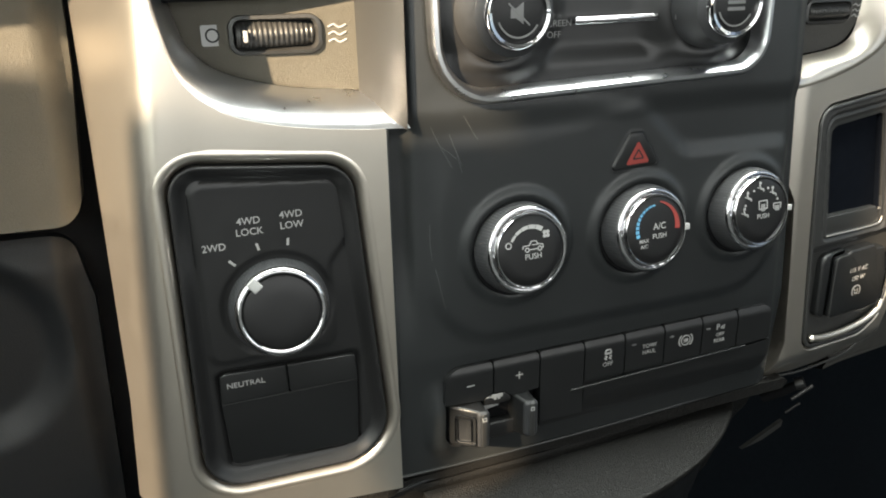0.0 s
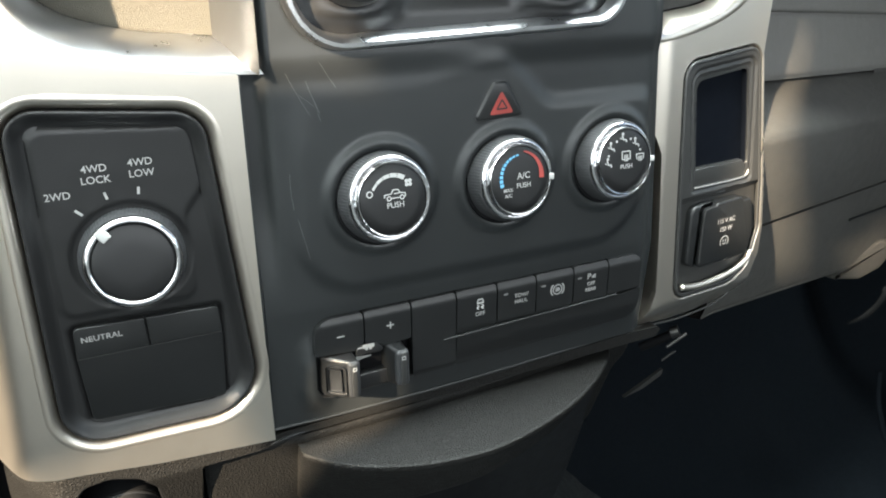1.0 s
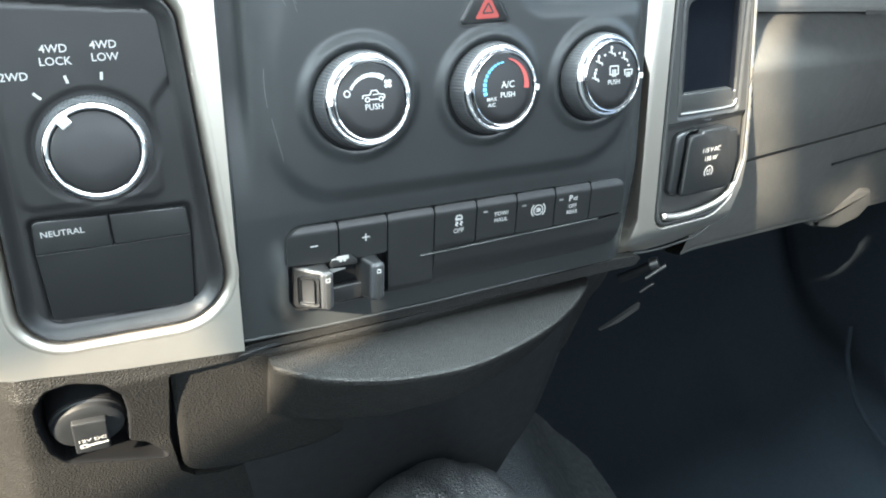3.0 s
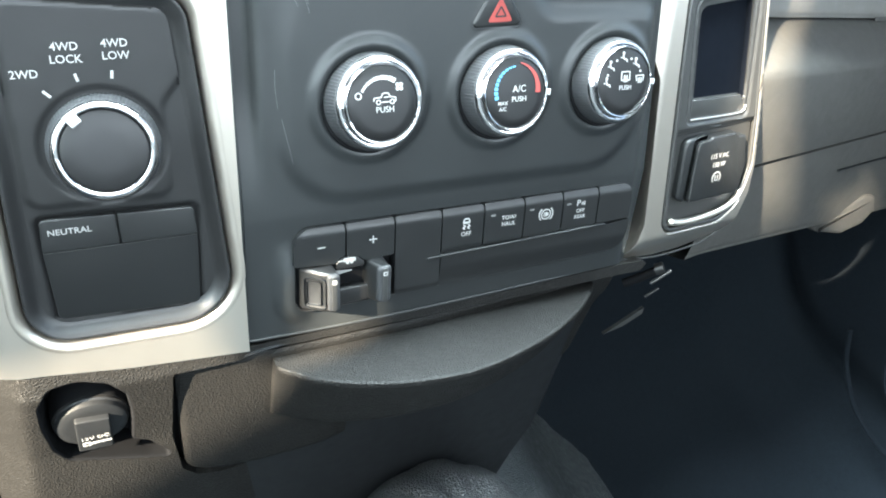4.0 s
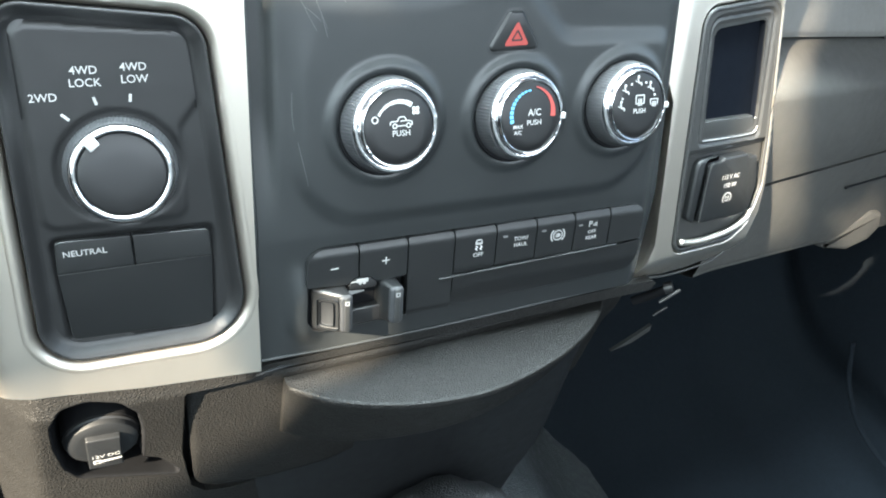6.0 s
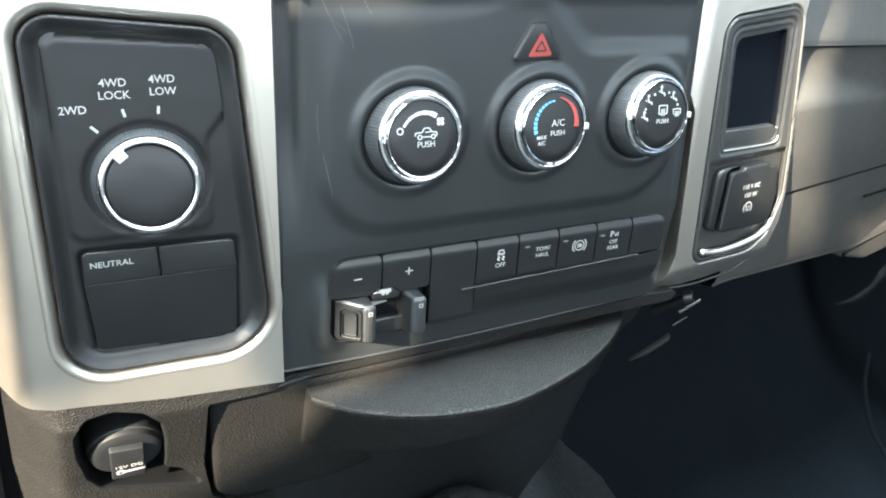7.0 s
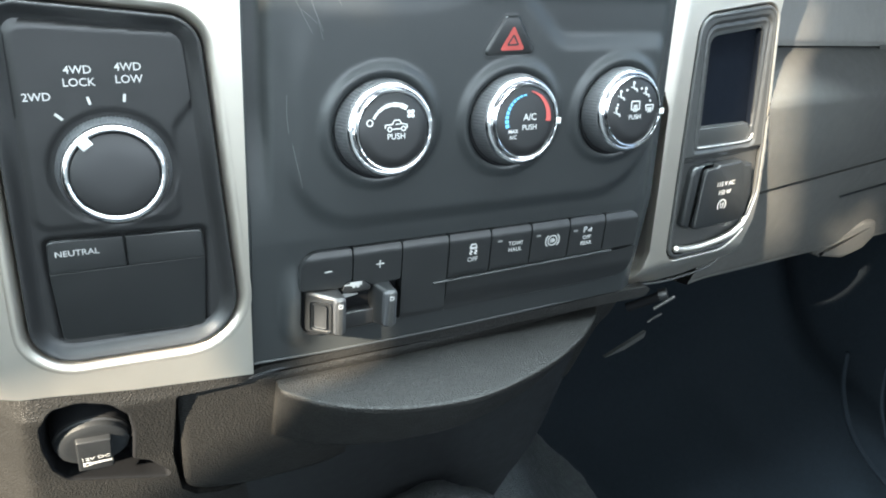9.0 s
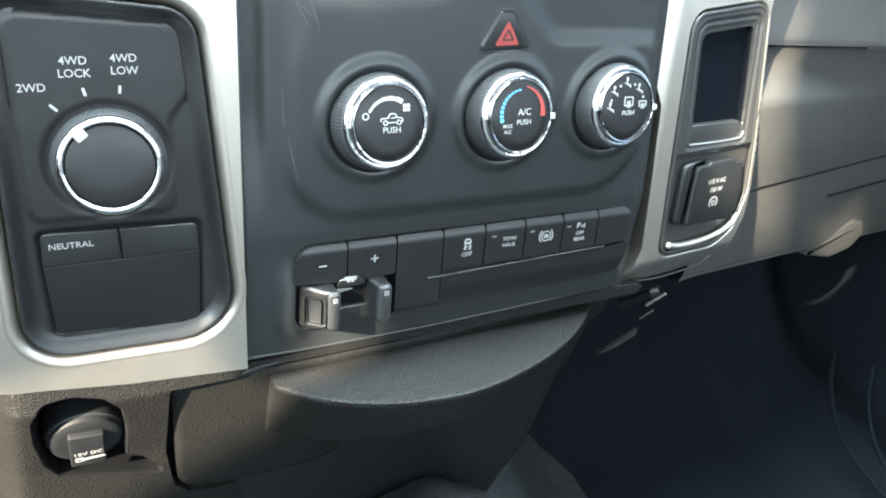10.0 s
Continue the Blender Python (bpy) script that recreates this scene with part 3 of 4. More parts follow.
def heater_knob(kx, kz, label, face, dx, dz):
    k = thing("heater_knob", (kx, KNOB_Y, kz), label, "control knob", group="heater knobs")
    k.matrix_world = k.matrix_world @ KNOB_TILT
    part("skirt", lathe(knob_profile((25.4, -5), (25.2, -1.2), (24.8, -0.4), (23.6, -0.4), (23.2, -1.5)), kx, kz, 96), VOID, k)
    part("grip", lathe(knob_profile((23.6, -2), (23.7, 0.6), (23.5, 1.0, 1), (22.0, 10.2, 1), (21.6, 10.7)), kx, kz, 360, 0.34, 90), GRIP, k, "ribbed black grip")
    part("chrome_ring", lathe(knob_profile((21.7, 10.2), (21.75, 11.0), (21.5, 11.7), (21.0, 12.2), (20.4, 12.4), (19.8, 12.3), (19.4, 11.6), (19.2, 12.2), (19.0, 13.4), (18.7, 14.3), (18.3, 14.8), (17.9, 14.75), (17.75, 13.6)), kx, kz, 120), CHROME, k, "bright stepped chrome ring")
    f = part("knob_face", lathe(knob_profile((17.8, 13.4), (17.6, 14.1), (17.0, 14.6), (12, 14.9), (0.3, 15.0)), kx, kz, 72), FACE, k)
    face(f, kx + dx, kz + dz)
    return k


def ring_line(parent, cx, cz, r, w, mat=None):
    mark(arc_band(cx, cz, r - w / 2, r + w / 2, 0, 359.5, 24), SYMBOL_Y, mat or PRINT, parent)


def lines(p, pts, w, cx=0.0, cz=0.0, k=1.0):
    for (x0, z0), (x1, z1) in zip(pts, pts[1:]):
        mark(stroke(cx + k * x0, cz + k * z0, cx + k * x1, cz + k * z1, w), SYMBOL_Y, PRINT, p)


def fan_face(p, kx, kz):
    kx += 1.8
    for j in range(5):
        mark(arc_band(kx, kz - 1.5, 11.1 - 0.08 * j, 12.3 + 0.18 * j, 150 - 19 * j, 132.5 - 19 * j, 8), SYMBOL_Y, PRINT, p)
    ring_line(p, kx - 12.0, kz + 2.6, 1.4, 0.55)
    for j in range(4):
        t = radians(45 + 90 * j)
        cx, cz = kx + 8.6 + 1.3 * math.cos(t), kz + 5.8 + 1.3 * math.sin(t)
        mark([(cx + 0.95 * math.cos(u), cz + 0.95 * math.sin(u)) for u in [2 * math.pi * i / 10 for i in range(10)]], SYMBOL_Y, PRINT, p)
    lines(p, [(-7.6, -0.6), (-7.4, 1.4), (-2.6, 1.6), (-1.2, 4.2), (2.4, 4.2), (4.0, 1.8), (7.6, 1.2), (7.8, -1.0), (7.0, -1.2)], 0.5, kx + 1.0, kz + 0.2, 0.72)
    lines(p, [(-2.4, -1.4), (3.2, -1.4)], 0.5, kx + 1.0, kz + 0.2, 0.72)
    lines(p, [(-0.6, 1.6), (3.6, 1.7)], 0.42, kx + 1.0, kz + 0.2, 0.72)
    for x in (-4.4, 5.2):
        ring_line(p, kx + 1.0 + x * 0.72, kz - 0.8, 1.0, 0.5)
    words("PUSH", 3.9, kx + 1.0, SYMBOL_Y, kz - 4.3, p, bold=0.01)


def heat_face(p, kx, kz):
    for j in range(10):
        a0 = 197 - 10.6 * j
        w = 1.2 - 0.085 * j
        mark(arc_band(kx, kz, 12.2 - w, 12.2 + w * 0.7, a0, a0 - 7.8, 4), SYMBOL_Y, BLUE, p)
    n = 24
    band = [radians(80 - 86 * j / n) for j in range(n + 1)]
    mark([(kx + 14.2 * math.cos(t), kz + 14.2 * math.sin(t)) for t in band]
         + [(kx + (13.6 - 2.3 * (1 - i / n)) * math.cos(t), kz + (13.6 - 2.3 * (1 - i / n)) * math.sin(t)) for i, t in enumerate(band[::-1])], SYMBOL_Y, RED, p)
    words("A/C", 4.8, kx + 1.6, SYMBOL_Y, kz + 1.0, p, bold=0.01)
    words("PUSH", 3.7, kx + 1.4, SYMBOL_Y, kz - 4.0, p, bold=0.01)
    words("MAX", 2.7, kx - 8.2, SYMBOL_Y, kz - 5.6, p, bold=0.015)
    words("A/C", 2.7, kx - 8.2, SYMBOL_Y, kz - 8.5, p, bold=0.015)


def mode_face(p, kx, kz):
    def seat(cx, cz):
        lines(p, [(-1.3, 2.2), (-0.4, -0.8), (1.8, -0.8), (2.2, -2.6)], 0.75, cx, cz, 0.8)
        ring_line(p, cx - 0.6, cz + 2.6, 0.45, 0.7)
        lines(p, [(-3.2, 0.6), (-1.8, 0.0)], 0.55, cx, cz, 0.8)
    for t in (188, 142, 92, 44):
        seat(kx + 11.4 * math.cos(radians(t)), kz + 0.6 + 11.2 * math.sin(radians(t)))
    for t in (166, 118, 68, 20):
        ring_line(p, kx + 11.6 * math.cos(radians(t)), kz + 0.6 + 11.4 * math.sin(radians(t)), 0.35, 0.6)
    cx, cz = kx + 10.8, kz + 0.2
    lines(p, [(-2.2, -1), (-2.7, 2), (2.7, 2), (2.2, -1)], 0.55, cx, cz)
    for j in (-1, 0, 1):
        lines(p, [(j * 1.0, -2.0), (j * 1.0, 0.8)], 0.5, cx, cz)
    lines(p, [(-1.2, 0), (-2.8, 0), (-2.8, 4.4), (2.8, 4.4), (2.8, 0), (1.2, 0)], 0.6, kx + 0.9, kz + 0.2)
    for j in (-1, 0, 1):
        lines(p, [(j * 1.0, -1.0), (j * 1.0, 2.8)], 0.5, kx + 0.9, kz)
    words("PUSH", 3.6, kx + 0.8, SYMBOL_Y, kz - 3.8, p, bold=0.01)


heater_knob(*KNOBS[0], "black fan speed knob with chrome ring and white symbols", fan_face, -2.1, 1.6)
heat = heater_knob(*KNOBS[1], "black temperature knob with chrome ring and blue red scale", heat_face, 0.0, 1.1)
mode = heater_knob(*KNOBS[2], "black air direction knob with chrome ring and white symbols", mode_face, -0.6, 0.9)
for k, (kx, kz), t in ((heat, KNOBS[1], -2), (mode, KNOBS[2], -2)):
    p = [(kx + r * math.cos(radians(t)) - w * math.sin(radians(t)), kz + r * math.sin(radians(t)) + w * math.cos(radians(t))) for r, w in ((17.9, -1.5), (20.8, -1.5), (20.8, 1.5), (17.9, 1.5))]
    part("pointer", slab(p, KNOB_Y - 15.2, KNOB_Y - 11.0, 0.3), PRINT, k, "white pointer mark")

# ---- hazard switch ----
hazard = thing("hazard_switch", (-4.5, 22, 39), "black triangular hazard switch with a red triangle", "switch")
TRI = rpoly([(-22, 30.4), (13, 31.4), (-0.2, 52.2), (-9.4, 52.2)], [3.5, 3.5, 4, 4], 5)
part("surround", loft([[(x, float(bezel_depth(x, z)) + y, z) for x, z in grow(TRI, o)] for o, y in ((0.9, 0.4), (0.6, -0.8), (-0.4, -1.0), (-0.9, 0.0), (-1.0, 3.0))]), PLATE, hazard)
part("push_button", slab(grow(TRI, -1.0), 19.2, 26, 1.6), BUTTON, hazard)
RT = rpoly([(-10.6, 34.4), (3.6, 34.9), (-3.8, 46.6)], 0.8, 3)
mark(RT, 19.05, RED, hazard, "red_triangle")
for (x0, z0), (x1, z1) in zip(((-6.4, 37.2), (-0.4, 37.4), (-3.5, 42)), ((-0.4, 37.4), (-3.5, 42), (-6.4, 37.2))):
    mark(stroke(x0, z0, x1, z1, 0.8), 18.95, BUTTON, hazard, "triangle_line")

hazard.matrix_world = hazard.matrix_world @ Matrix.Translation((0.0015, 0.0009, -0.001))

# ---- switch bank with the trailer brake levers ----
bank = thing("switch_bank", (-4, 22, -88), "black bank of dash switches with white symbols", "switch panel")
# near-black backing: the shade between the keys is put into its colour
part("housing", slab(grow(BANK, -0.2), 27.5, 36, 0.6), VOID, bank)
part("rim", loft([[(x, y, z) for x, z in grow(BANK, o)] for o, y in ((-0.4, 25), (-0.6, 22.8), (-1.2, 22.3), (-1.9, 22.9), (-2.0, 28))]), PLATE, bank)


def zt(x):
    return -64.9 + (x + 110) / 211 * 0.9


def zb(x):
    return -112.9 + (x + 110) / 211 * 4.6


def zm(x):
    return -90.4 + (x + 34) / 115 * 3.6


def key(name, x0, x1, low, label="", r=(1, 1, 1, 1), front=18.4):
    q = rpoly([(x0, low(x0)), (x1, low(x1)), (x1, zt(x1)), (x0, zt(x0))], list(r), 5)
    fine = []
    for (ax, az), (bx, bz) in zip(q, q[1:] + q[:1]):
        m = max(1, int(math.hypot(bx - ax, bz - az) / 4))
        fine += [(ax + (bx - ax) * j / m, az + (bz - az) * j / m) for j in range(m)]
    return part(name, bent(surf(fine, lambda x, z: front + 2.0 * step(zt(0) - 5.0, zt(0) + 1.0, z) ** 1.6 + 0.5 * step(low(0) + 1.5, low(0), z), 1.3, (), 7), lambda x, y, z: (x, y, z)), BUTTON, bank, label)


def gain_key(pts):
    fine = []
    for (ax, az), (bx, bz) in zip(pts, pts[1:] + pts[:1]):
        m = max(1, int(math.hypot(bx - ax, bz - az) / 4))
        fine += [(ax + (bx - ax) * j / m, az + (bz - az) * j / m) for j in range(m)]
    return part("brake_gain_button", surf(fine, lambda x, z: 18.4 + 2.0 * step(zt(0) - 5.0, zt(0) + 1.0, z) ** 1.6, 1.2, (), 7), BUTTON, bank)


minus = gain_key(rpoly([(-109.4, -84.4), (-88, -85.8), (-84.6, -82.6), (-82.4, -82.6), (-82.4, zt(-82)), (-108.6, zt(-108))], [1, 0.6, 0.6, 0.4, 1, 9], 5))
plus = gain_key(rpoly([(-81.6, -82.6), (-75.4, -83.0), (-71.4, -86.4), (-55.4, -85.4), (-55.4, zt(-55)), (-81.6, zt(-81))], [0.4, 0.6, 0.6, 1, 1, 1], 5))
key("blank_cover", -54.6, -28.2, lambda x: zb(x) + 1.0)
k1 = key("traction_button", -27.4, -2.4, zm)
k2 = key("tow_haul_button", -1.6, 23.6, zm)
k3 = key("exhaust_brake_button", 24.4, 49.6, zm)
k4 = key("park_sensor_button", 50.4, 74.8, zm)
key("blank_cover", 75.6, 99.8, zm, "", (1, 1, 6, 1))
LOWB = rpoly([(-27.4, zb(-27)), (98.5, zb(98.5) + 0.8), (101.2, -93), (101.0, zm(101) - 0.8), (84, zm(84) - 2.2), (-27.4, zm(-27.4) - 2.2)], [1, 9, 3, 0.5, 0.5, 0.5], 6)
part("lower_cover", surf(LOWB, lambda x, z: 18.6 + 1.8 * step(-96, -110, z), 1.5, (), 7), BUTTON, bank)
part("ledge", slab(rpoly([(-36, zm(-36) - 2.0), (83, zm(83) - 2.0), (83, zm(83) - 0.6), (-36, zm(-36) - 0.6)], 0.6, 3), 17.6, 24, 0.6), BUTTON, bank)
mark(stroke(-97.0, -75.5, -93.0, -75.4, 0.55), 18.2, PRINT, minus)
mark(stroke(-69.4, -75.0, -65.2, -74.9, 0.6), 18.2, PRINT, plus)
mark(stroke(-67.3, -72.9, -67.3, -77.1, 0.6), 18.2, PRINT, plus)

# traction symbol: a small car over two wavy marks
tx, tz = -13.0, -73.0
mark(rpoly([(tx - 2.2, tz - 1.0), (tx + 2.2, tz - 1.0), (tx + 2.2, tz + 0.7), (tx + 1.4, tz + 2.2), (tx - 1.4, tz + 2.2), (tx - 2.2, tz + 0.7)], 0.5, 2), 18.2, PRINT, k1)
mark(rrect(tx - 1.2, tx + 1.2, tz + 0.4, tz + 1.5, 0.3, 2), 18.05, BUTTON, k1)
for s in (-1.4, 1.4):
    pts = spline([(tx + s - 0.6, tz - 1.6), (tx + s + 0.7, tz - 2.4), (tx + s - 0.7, tz - 3.4), (tx + s + 0.6, tz - 4.2)], 5)
    part("mark", tube([(x, 18.15, z) for x, z in pts], 0.36, 6), PRINT, k1)
words("OFF", 3.7, tx, 18.2, -80.2, k1, bold=0.015)
words("TOW/", 3.4, 13.8, 18.2, -74.0, k2, PRINT, bold=0.03)
words("HAUL", 3.4, 13.8, 18.2, -77.8, k2, PRINT, bold=0.03)
mark(arc_band(38.6, -75.6, 2.7, 3.3, 0, 359.5), 18.2, PRINT, k3)
for a0 in (-48, 132):
    mark(arc_band(38.6, -75.6, 4.2, 4.9, a0, a0 + 96), 18.2, PRINT, k3)
for j in range(3):
    mark(stroke(37.0, -74.8 - j * 0.9, 39.2, -74.8 - j * 0.9, 0.42), 18.2, PRINT, k3)
mark(rpoly([(38.4, -77.1), (40.2, -76.3), (40.2, -74.9), (38.4, -74.1)], 0.3, 2), 18.2, PRINT, k3)
words("P", 5.0, 60.8, 18.2, -71.6, k4, bold=0.1)
for j in range(3):
    mark(rrect(63.0 + 1.0 * j, 63.5 + 1.0 * j, -73 - 0.2 * j, -71.4 + 0.4 * j, 0.2, 2), 18.2, PRINT, k4)
words("OFF", 3.3, 62.6, 18.2, -76.6, k4, bold=0.03)
words("REAR", 3.3, 62.6, 18.2, -80.4, k4, bold=0.03)
for k, x in ((k2, 3.6), (k3, 28.8), (k4, 54.2)):
    mark(rrect(x - 1.5, x + 1.5, -72.2, -71.0, 0.4, 2), 18.3, GREYPRINT, k, "indicator")

bank.matrix_world = bank.matrix_world @ Matrix.Translation((0.0006, 0.002, 0)) @ Matrix.Diagonal((1.01, 1, 1, 1))
brake = thing("trailer_brake_control", (-82, 24, -98), "black trailer brake control with two squeeze levers", "control lever")
part("slot", slab(rpoly([(-109, -112), (-56, -111), (-56, -86), (-70, -86), (-74, -82.5), (-84, -82.5), (-88, -86), (-109, -86)], 2, 3), 26.0, 30, 0.5), VOID, brake)
part("slot_floor", slab(rpoly([(-90, -110.5), (-68, -110), (-68, -101), (-90, -101.5)], 1, 2), 20.5, 28, 0.6), PLATE, brake)


part("symbol_tab", slab(rpoly([(-87.4, -89.5), (-72, -89.5), (-72, -86.6), (-75.6, -83.4), (-84.2, -83.2), (-87.4, -86.2)], 0.8, 3), 20.4, 27, 0.6), PLATE, brake)


def lever(x0, x1, wide):
    lv = part("lever", join(
        loft([[(x, y, z) for x, z in rrect(x0 - wide * (1 - t), x1, -109 - 1.5 * (1 - t), -87 + 1.0 * (1 - t), 2.2, 4)] for t, y in ((0, 26), (0.05, 22.5), (0.5, 17.5), (0.85, 14), (1, 12.6))], False, True)), BUTTON, brake)
    part("grip_edge", slab(rrect(x0 - 0.6, x1 + 0.5, -108.8, -87.0, 2.4), 11.0, 14.5, 1.8), GRIP, lv, "smooth rounded grip edge")
    m = (x0 + x1) / 2
    part("grip_line", slab(rrect(m - 1.5, m + 1.5, -108.2, -87.8, 1.3), 10.5, 12.8, 0.5), GUNMETAL, lv)
    for q in (rrect(m - 1.2, m + 1.2, -90.4, -89.9, 0.1, 2), rrect(m - 1.2, m + 1.2, -92.2, -91.7, 0.1, 2), rrect(m - 1.2, m - 0.7, -91.8, -90.3, 0.1, 2), rrect(m + 0.7, m + 1.2, -91.8, -90.3, 0.1, 2)):
        mark(q, 10.4, PRINT, lv)
    return lv


l1 = lever(-94.6, -88.8, 12)
SIDE = lambda x, y, z: (-95.6 - y * 0.5 - (x - 10) * 1.16, 13.4 + (x - 10) * 0.86 - y * 0.6, z)
part("side_pocket", bent(slab(rrect(9.6, 17.6, -107, -89.5, 2), 0, 2, 0.5), SIDE), SMOOTH, l1, "recessed grip pad")
part("pocket_groove", bent(slab(rrect(11.4, 16.6, -105, -91.2, 1.2), 0.1, 1.8, 0.2), lambda x, y, z: SIDE(x, y + 0.35, z)), SMOOTH, l1)
lever(-67.2, -60.6, 4)
mark(rpoly([(-86.0, -92.4), (-75.0, -93.4), (-86.0, -95.2)], 0.3, 2), 25.4, PRINT, brake, "white_wedge")
for q in (rrect(-83.5, -77.0, -85.6, -83.4, 0.4, 2), stroke(-86.5, -84.8, -83, -84.8, 0.7)):
    mark(q, 20.2, PRINT, brake, "trailer_symbol")
for x in (-81.4, -79.2):
    mark([(x + 0.9 * math.cos(u), -86.0 + 0.9 * math.sin(u)) for u in [2 * math.pi * i / 10 for i in range(10)]], 20.2, PRINT, brake, "trailer_symbol")

# ---- silver surround and storage pocket on the passenger side ----
def pocket_plane(x, z):
    return 30 + 0.12 * (np.asarray(x, float) - 141) + 0.055 * (np.asarray(z, float) + 98)


def on_pocket(shape, off=0.0):
    """Lay a shape built about depth 0 on the leaning pocket plane."""
    return bent(shape, lambda x, y, z: (x, y + off + float(pocket_plane(x, z)), z))


POCKET = rpoly([(139.6, -108), (196, -109), (215, -99), (223, -72), (219.4, -38), (204.4, 55.5), (133.8, 48.4)], [11, 25, 18, 20, 30, 12, 12], 8)
LOW_R = spline([(104.6, 61.8), (116, 62), (142, 66), (167, 73), (186, 84), (198, 104), (203, 140), (205, 175)], 8)
SILV_R = [(112, -124), (145, -128.6), (172, -128.8), (197, -126), (216, -112), (225.4, -92), (226.6, -72), (222.6, -38), (207.6, 50), (212, 100), (216, 175)] + LOW_R[::-1] + [(104.6, 62), (109.6, 16), (119.4, -5), (121.6, -57), (122.6, -98), (118, -112)]


def silver_right_depth(x, z):
    x, z = np.asarray(x, float), np.asarray(z, float)
    y = pocket_plane(x, z) - 0.6
    y = y + 2.4 * step(124, 110, x)
    return y + 12.0 * step(-106, -130, z) ** 1.5


trim_right = thing("dash_trim", (160, 32, -20), "satin silver painted dash surround beside the glovebox", "dash trim")
part("surround", surf(SILV_R, silver_right_depth, 1.3, [grow(POCKET, 2.2)], 4), SILVER, trim_right, sharp=75)
part("opening_lip", loft([[(x, float(silver_right_depth(x, z)) + y, z) for x, z in grow(POCKET, o)] for o, y in ((2.8, 0.2), (2.2, 0.0), (1.5, -0.1), (0.9, 0.3), (0.4, 1.2), (0.1, 2.4), (0.0, 4))]), SILVER, trim_right, sharp=80)
edge = spline([(104.6, 61), (109.6, 16), (117.6, 0), (119.4, -5), (121.6, -57), (122.6, -98), (118, -112), (112.6, -123.4), (145, -128), (172, -128.2)], 6)
part("inner_edge", loft([[(x, float(silver_right_depth(x, z)) + d, z) for x, z in edge] for d in (1.0, 12, 26)], closed=False), SILVER, trim_right)
up_r = spline([(84, 38, 77), (112, 50, 75), (127, 50, 77.5), (156, 51, 82), (168, 53, 92), (172, 56, 110), (174, 60, 140), (176, 62, 175)], 8)
low_r3 = [(x, float(pocket_plane(x, z)) - 1.5, z) for x, z in LOW_R]
part("chrome_sweep", sweep_strip(low_r3, up_r), SILVER, trim_right, "satin silver strip sweeping round the vent")
vent_r = thing("air_vent", (145, 55, 105), "grey air vent with a ribbed thumbwheel beside the radio", "air vent")
VENT_R = [(x, z) for x, _, z in up_r if 100 < x and z < 119] + [(173, 119), (86, 119), (86, 77)]
WHEEL_R = rrect(129, 163, 95, 108, 4)
part("face_plate", surf(VENT_R, lambda x, z: 54 + 0 * x, 2.0, [grow(WHEEL_R, -1)], 5), DASH, vent_r)
part("wheel_frame", loft([[(x, 54 + y, z) for x, z in grow(WHEEL_R, o)] for o, y in ((0.8, 0.6), (0.3, -1.6), (-1.2, -2.0), (-2.2, 0.5), (-2.6, 6))]), GUNMETAL, vent_r)
roll = []
for k in range(61):
    x = 131 + 30 * k / 60
    rr = 9 - 0.45 * (k % 4 < 2) - 1.2 * abs(k / 30 - 1) ** 4
    roll.append([(x, 59 + rr * -math.cos(a), 101.5 + rr * 0.6 * math.sin(a)) for a in [2 * math.pi * j / 28 for j in range(28)]])
part("thumbwheel", loft(roll, True, True), GUNMETAL, vent_r, "grey ribbed thumbwheel")
for j in range(3):
    pts = spline([(165, 98 + 3 * j), (167, 99 + 3 * j), (169, 97.7 + 3 * j), (171, 98.8 + 3 * j)], 6)
    part("air_symbol", tube([(x, 53.9, z) for x, z in pts], 0.4, 6), PRINT, vent_r)
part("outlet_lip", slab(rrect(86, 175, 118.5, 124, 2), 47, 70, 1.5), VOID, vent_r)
# flat plate again, coloured near-black for the shade inside the duct
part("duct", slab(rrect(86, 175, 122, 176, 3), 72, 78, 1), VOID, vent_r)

pocket = thing("storage_pocket", (178, 38, -25), "dark grey phone pocket and power outlet with a flip cover", "storage pocket")
HOLE = rpoly([(152, -21), (203, -23.6), (194.4, 40.6), (146.6, 36)], [1.5, 1.5, 4, 6], 5)
RIMIN = rpoly([(148.6, -34.4), (207, -35), (200.2, 47.4), (141, 42.2)], [3, 3, 7, 9], 6)


def pocket_depth(x, z):
    x, z = np.asarray(x, float), np.asarray(z, float)
    d = sdf(RIMIN, x, z)[0]
    y = pocket_plane(x, z) - 1.0 + 1.3 * step(1.6, 0.5, np.abs(d + 0.2)) + 1.6 * step(0.5, -5.0, d)
    s = z + 39.6 - 0.02 * (x - 141)
    return y + 1.6 * step(1.1, 0.4, np.abs(s)) + 3.4 * step(0.4, -3, s)


def pocket_rings(rows):
    return loft([[(x, float(pocket_plane(x, z)) + y, z) for x, z in grow(POCKET, -o)] for o, y in rows])


part("rim", pocket_rings(((0.4, 3.5), (0.45, 0.2), (0.8, -0.9), (1.5, -1.4), (2.4, -1.4), (3.1, -1.0), (3.4, -0.6))), GUNMETAL, pocket, sharp=80)
part("frame", surf(grow(POCKET, -3.0), pocket_depth, 1.0, [HOLE], 6), GUNMETAL, pocket, sharp=75)
# a shallow cavity, 5.5 mm to its flat dark blue-black back
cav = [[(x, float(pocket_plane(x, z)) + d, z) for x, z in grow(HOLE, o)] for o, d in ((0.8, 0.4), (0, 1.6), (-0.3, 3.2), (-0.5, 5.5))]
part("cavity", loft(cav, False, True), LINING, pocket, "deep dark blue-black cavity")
tongue = rpoly([(151.2, -32.0), (203.2, -32.2), (198.6, -20.6), (150.4, -20.2)], [1.2, 1.2, 0.8, 0.8], 3)
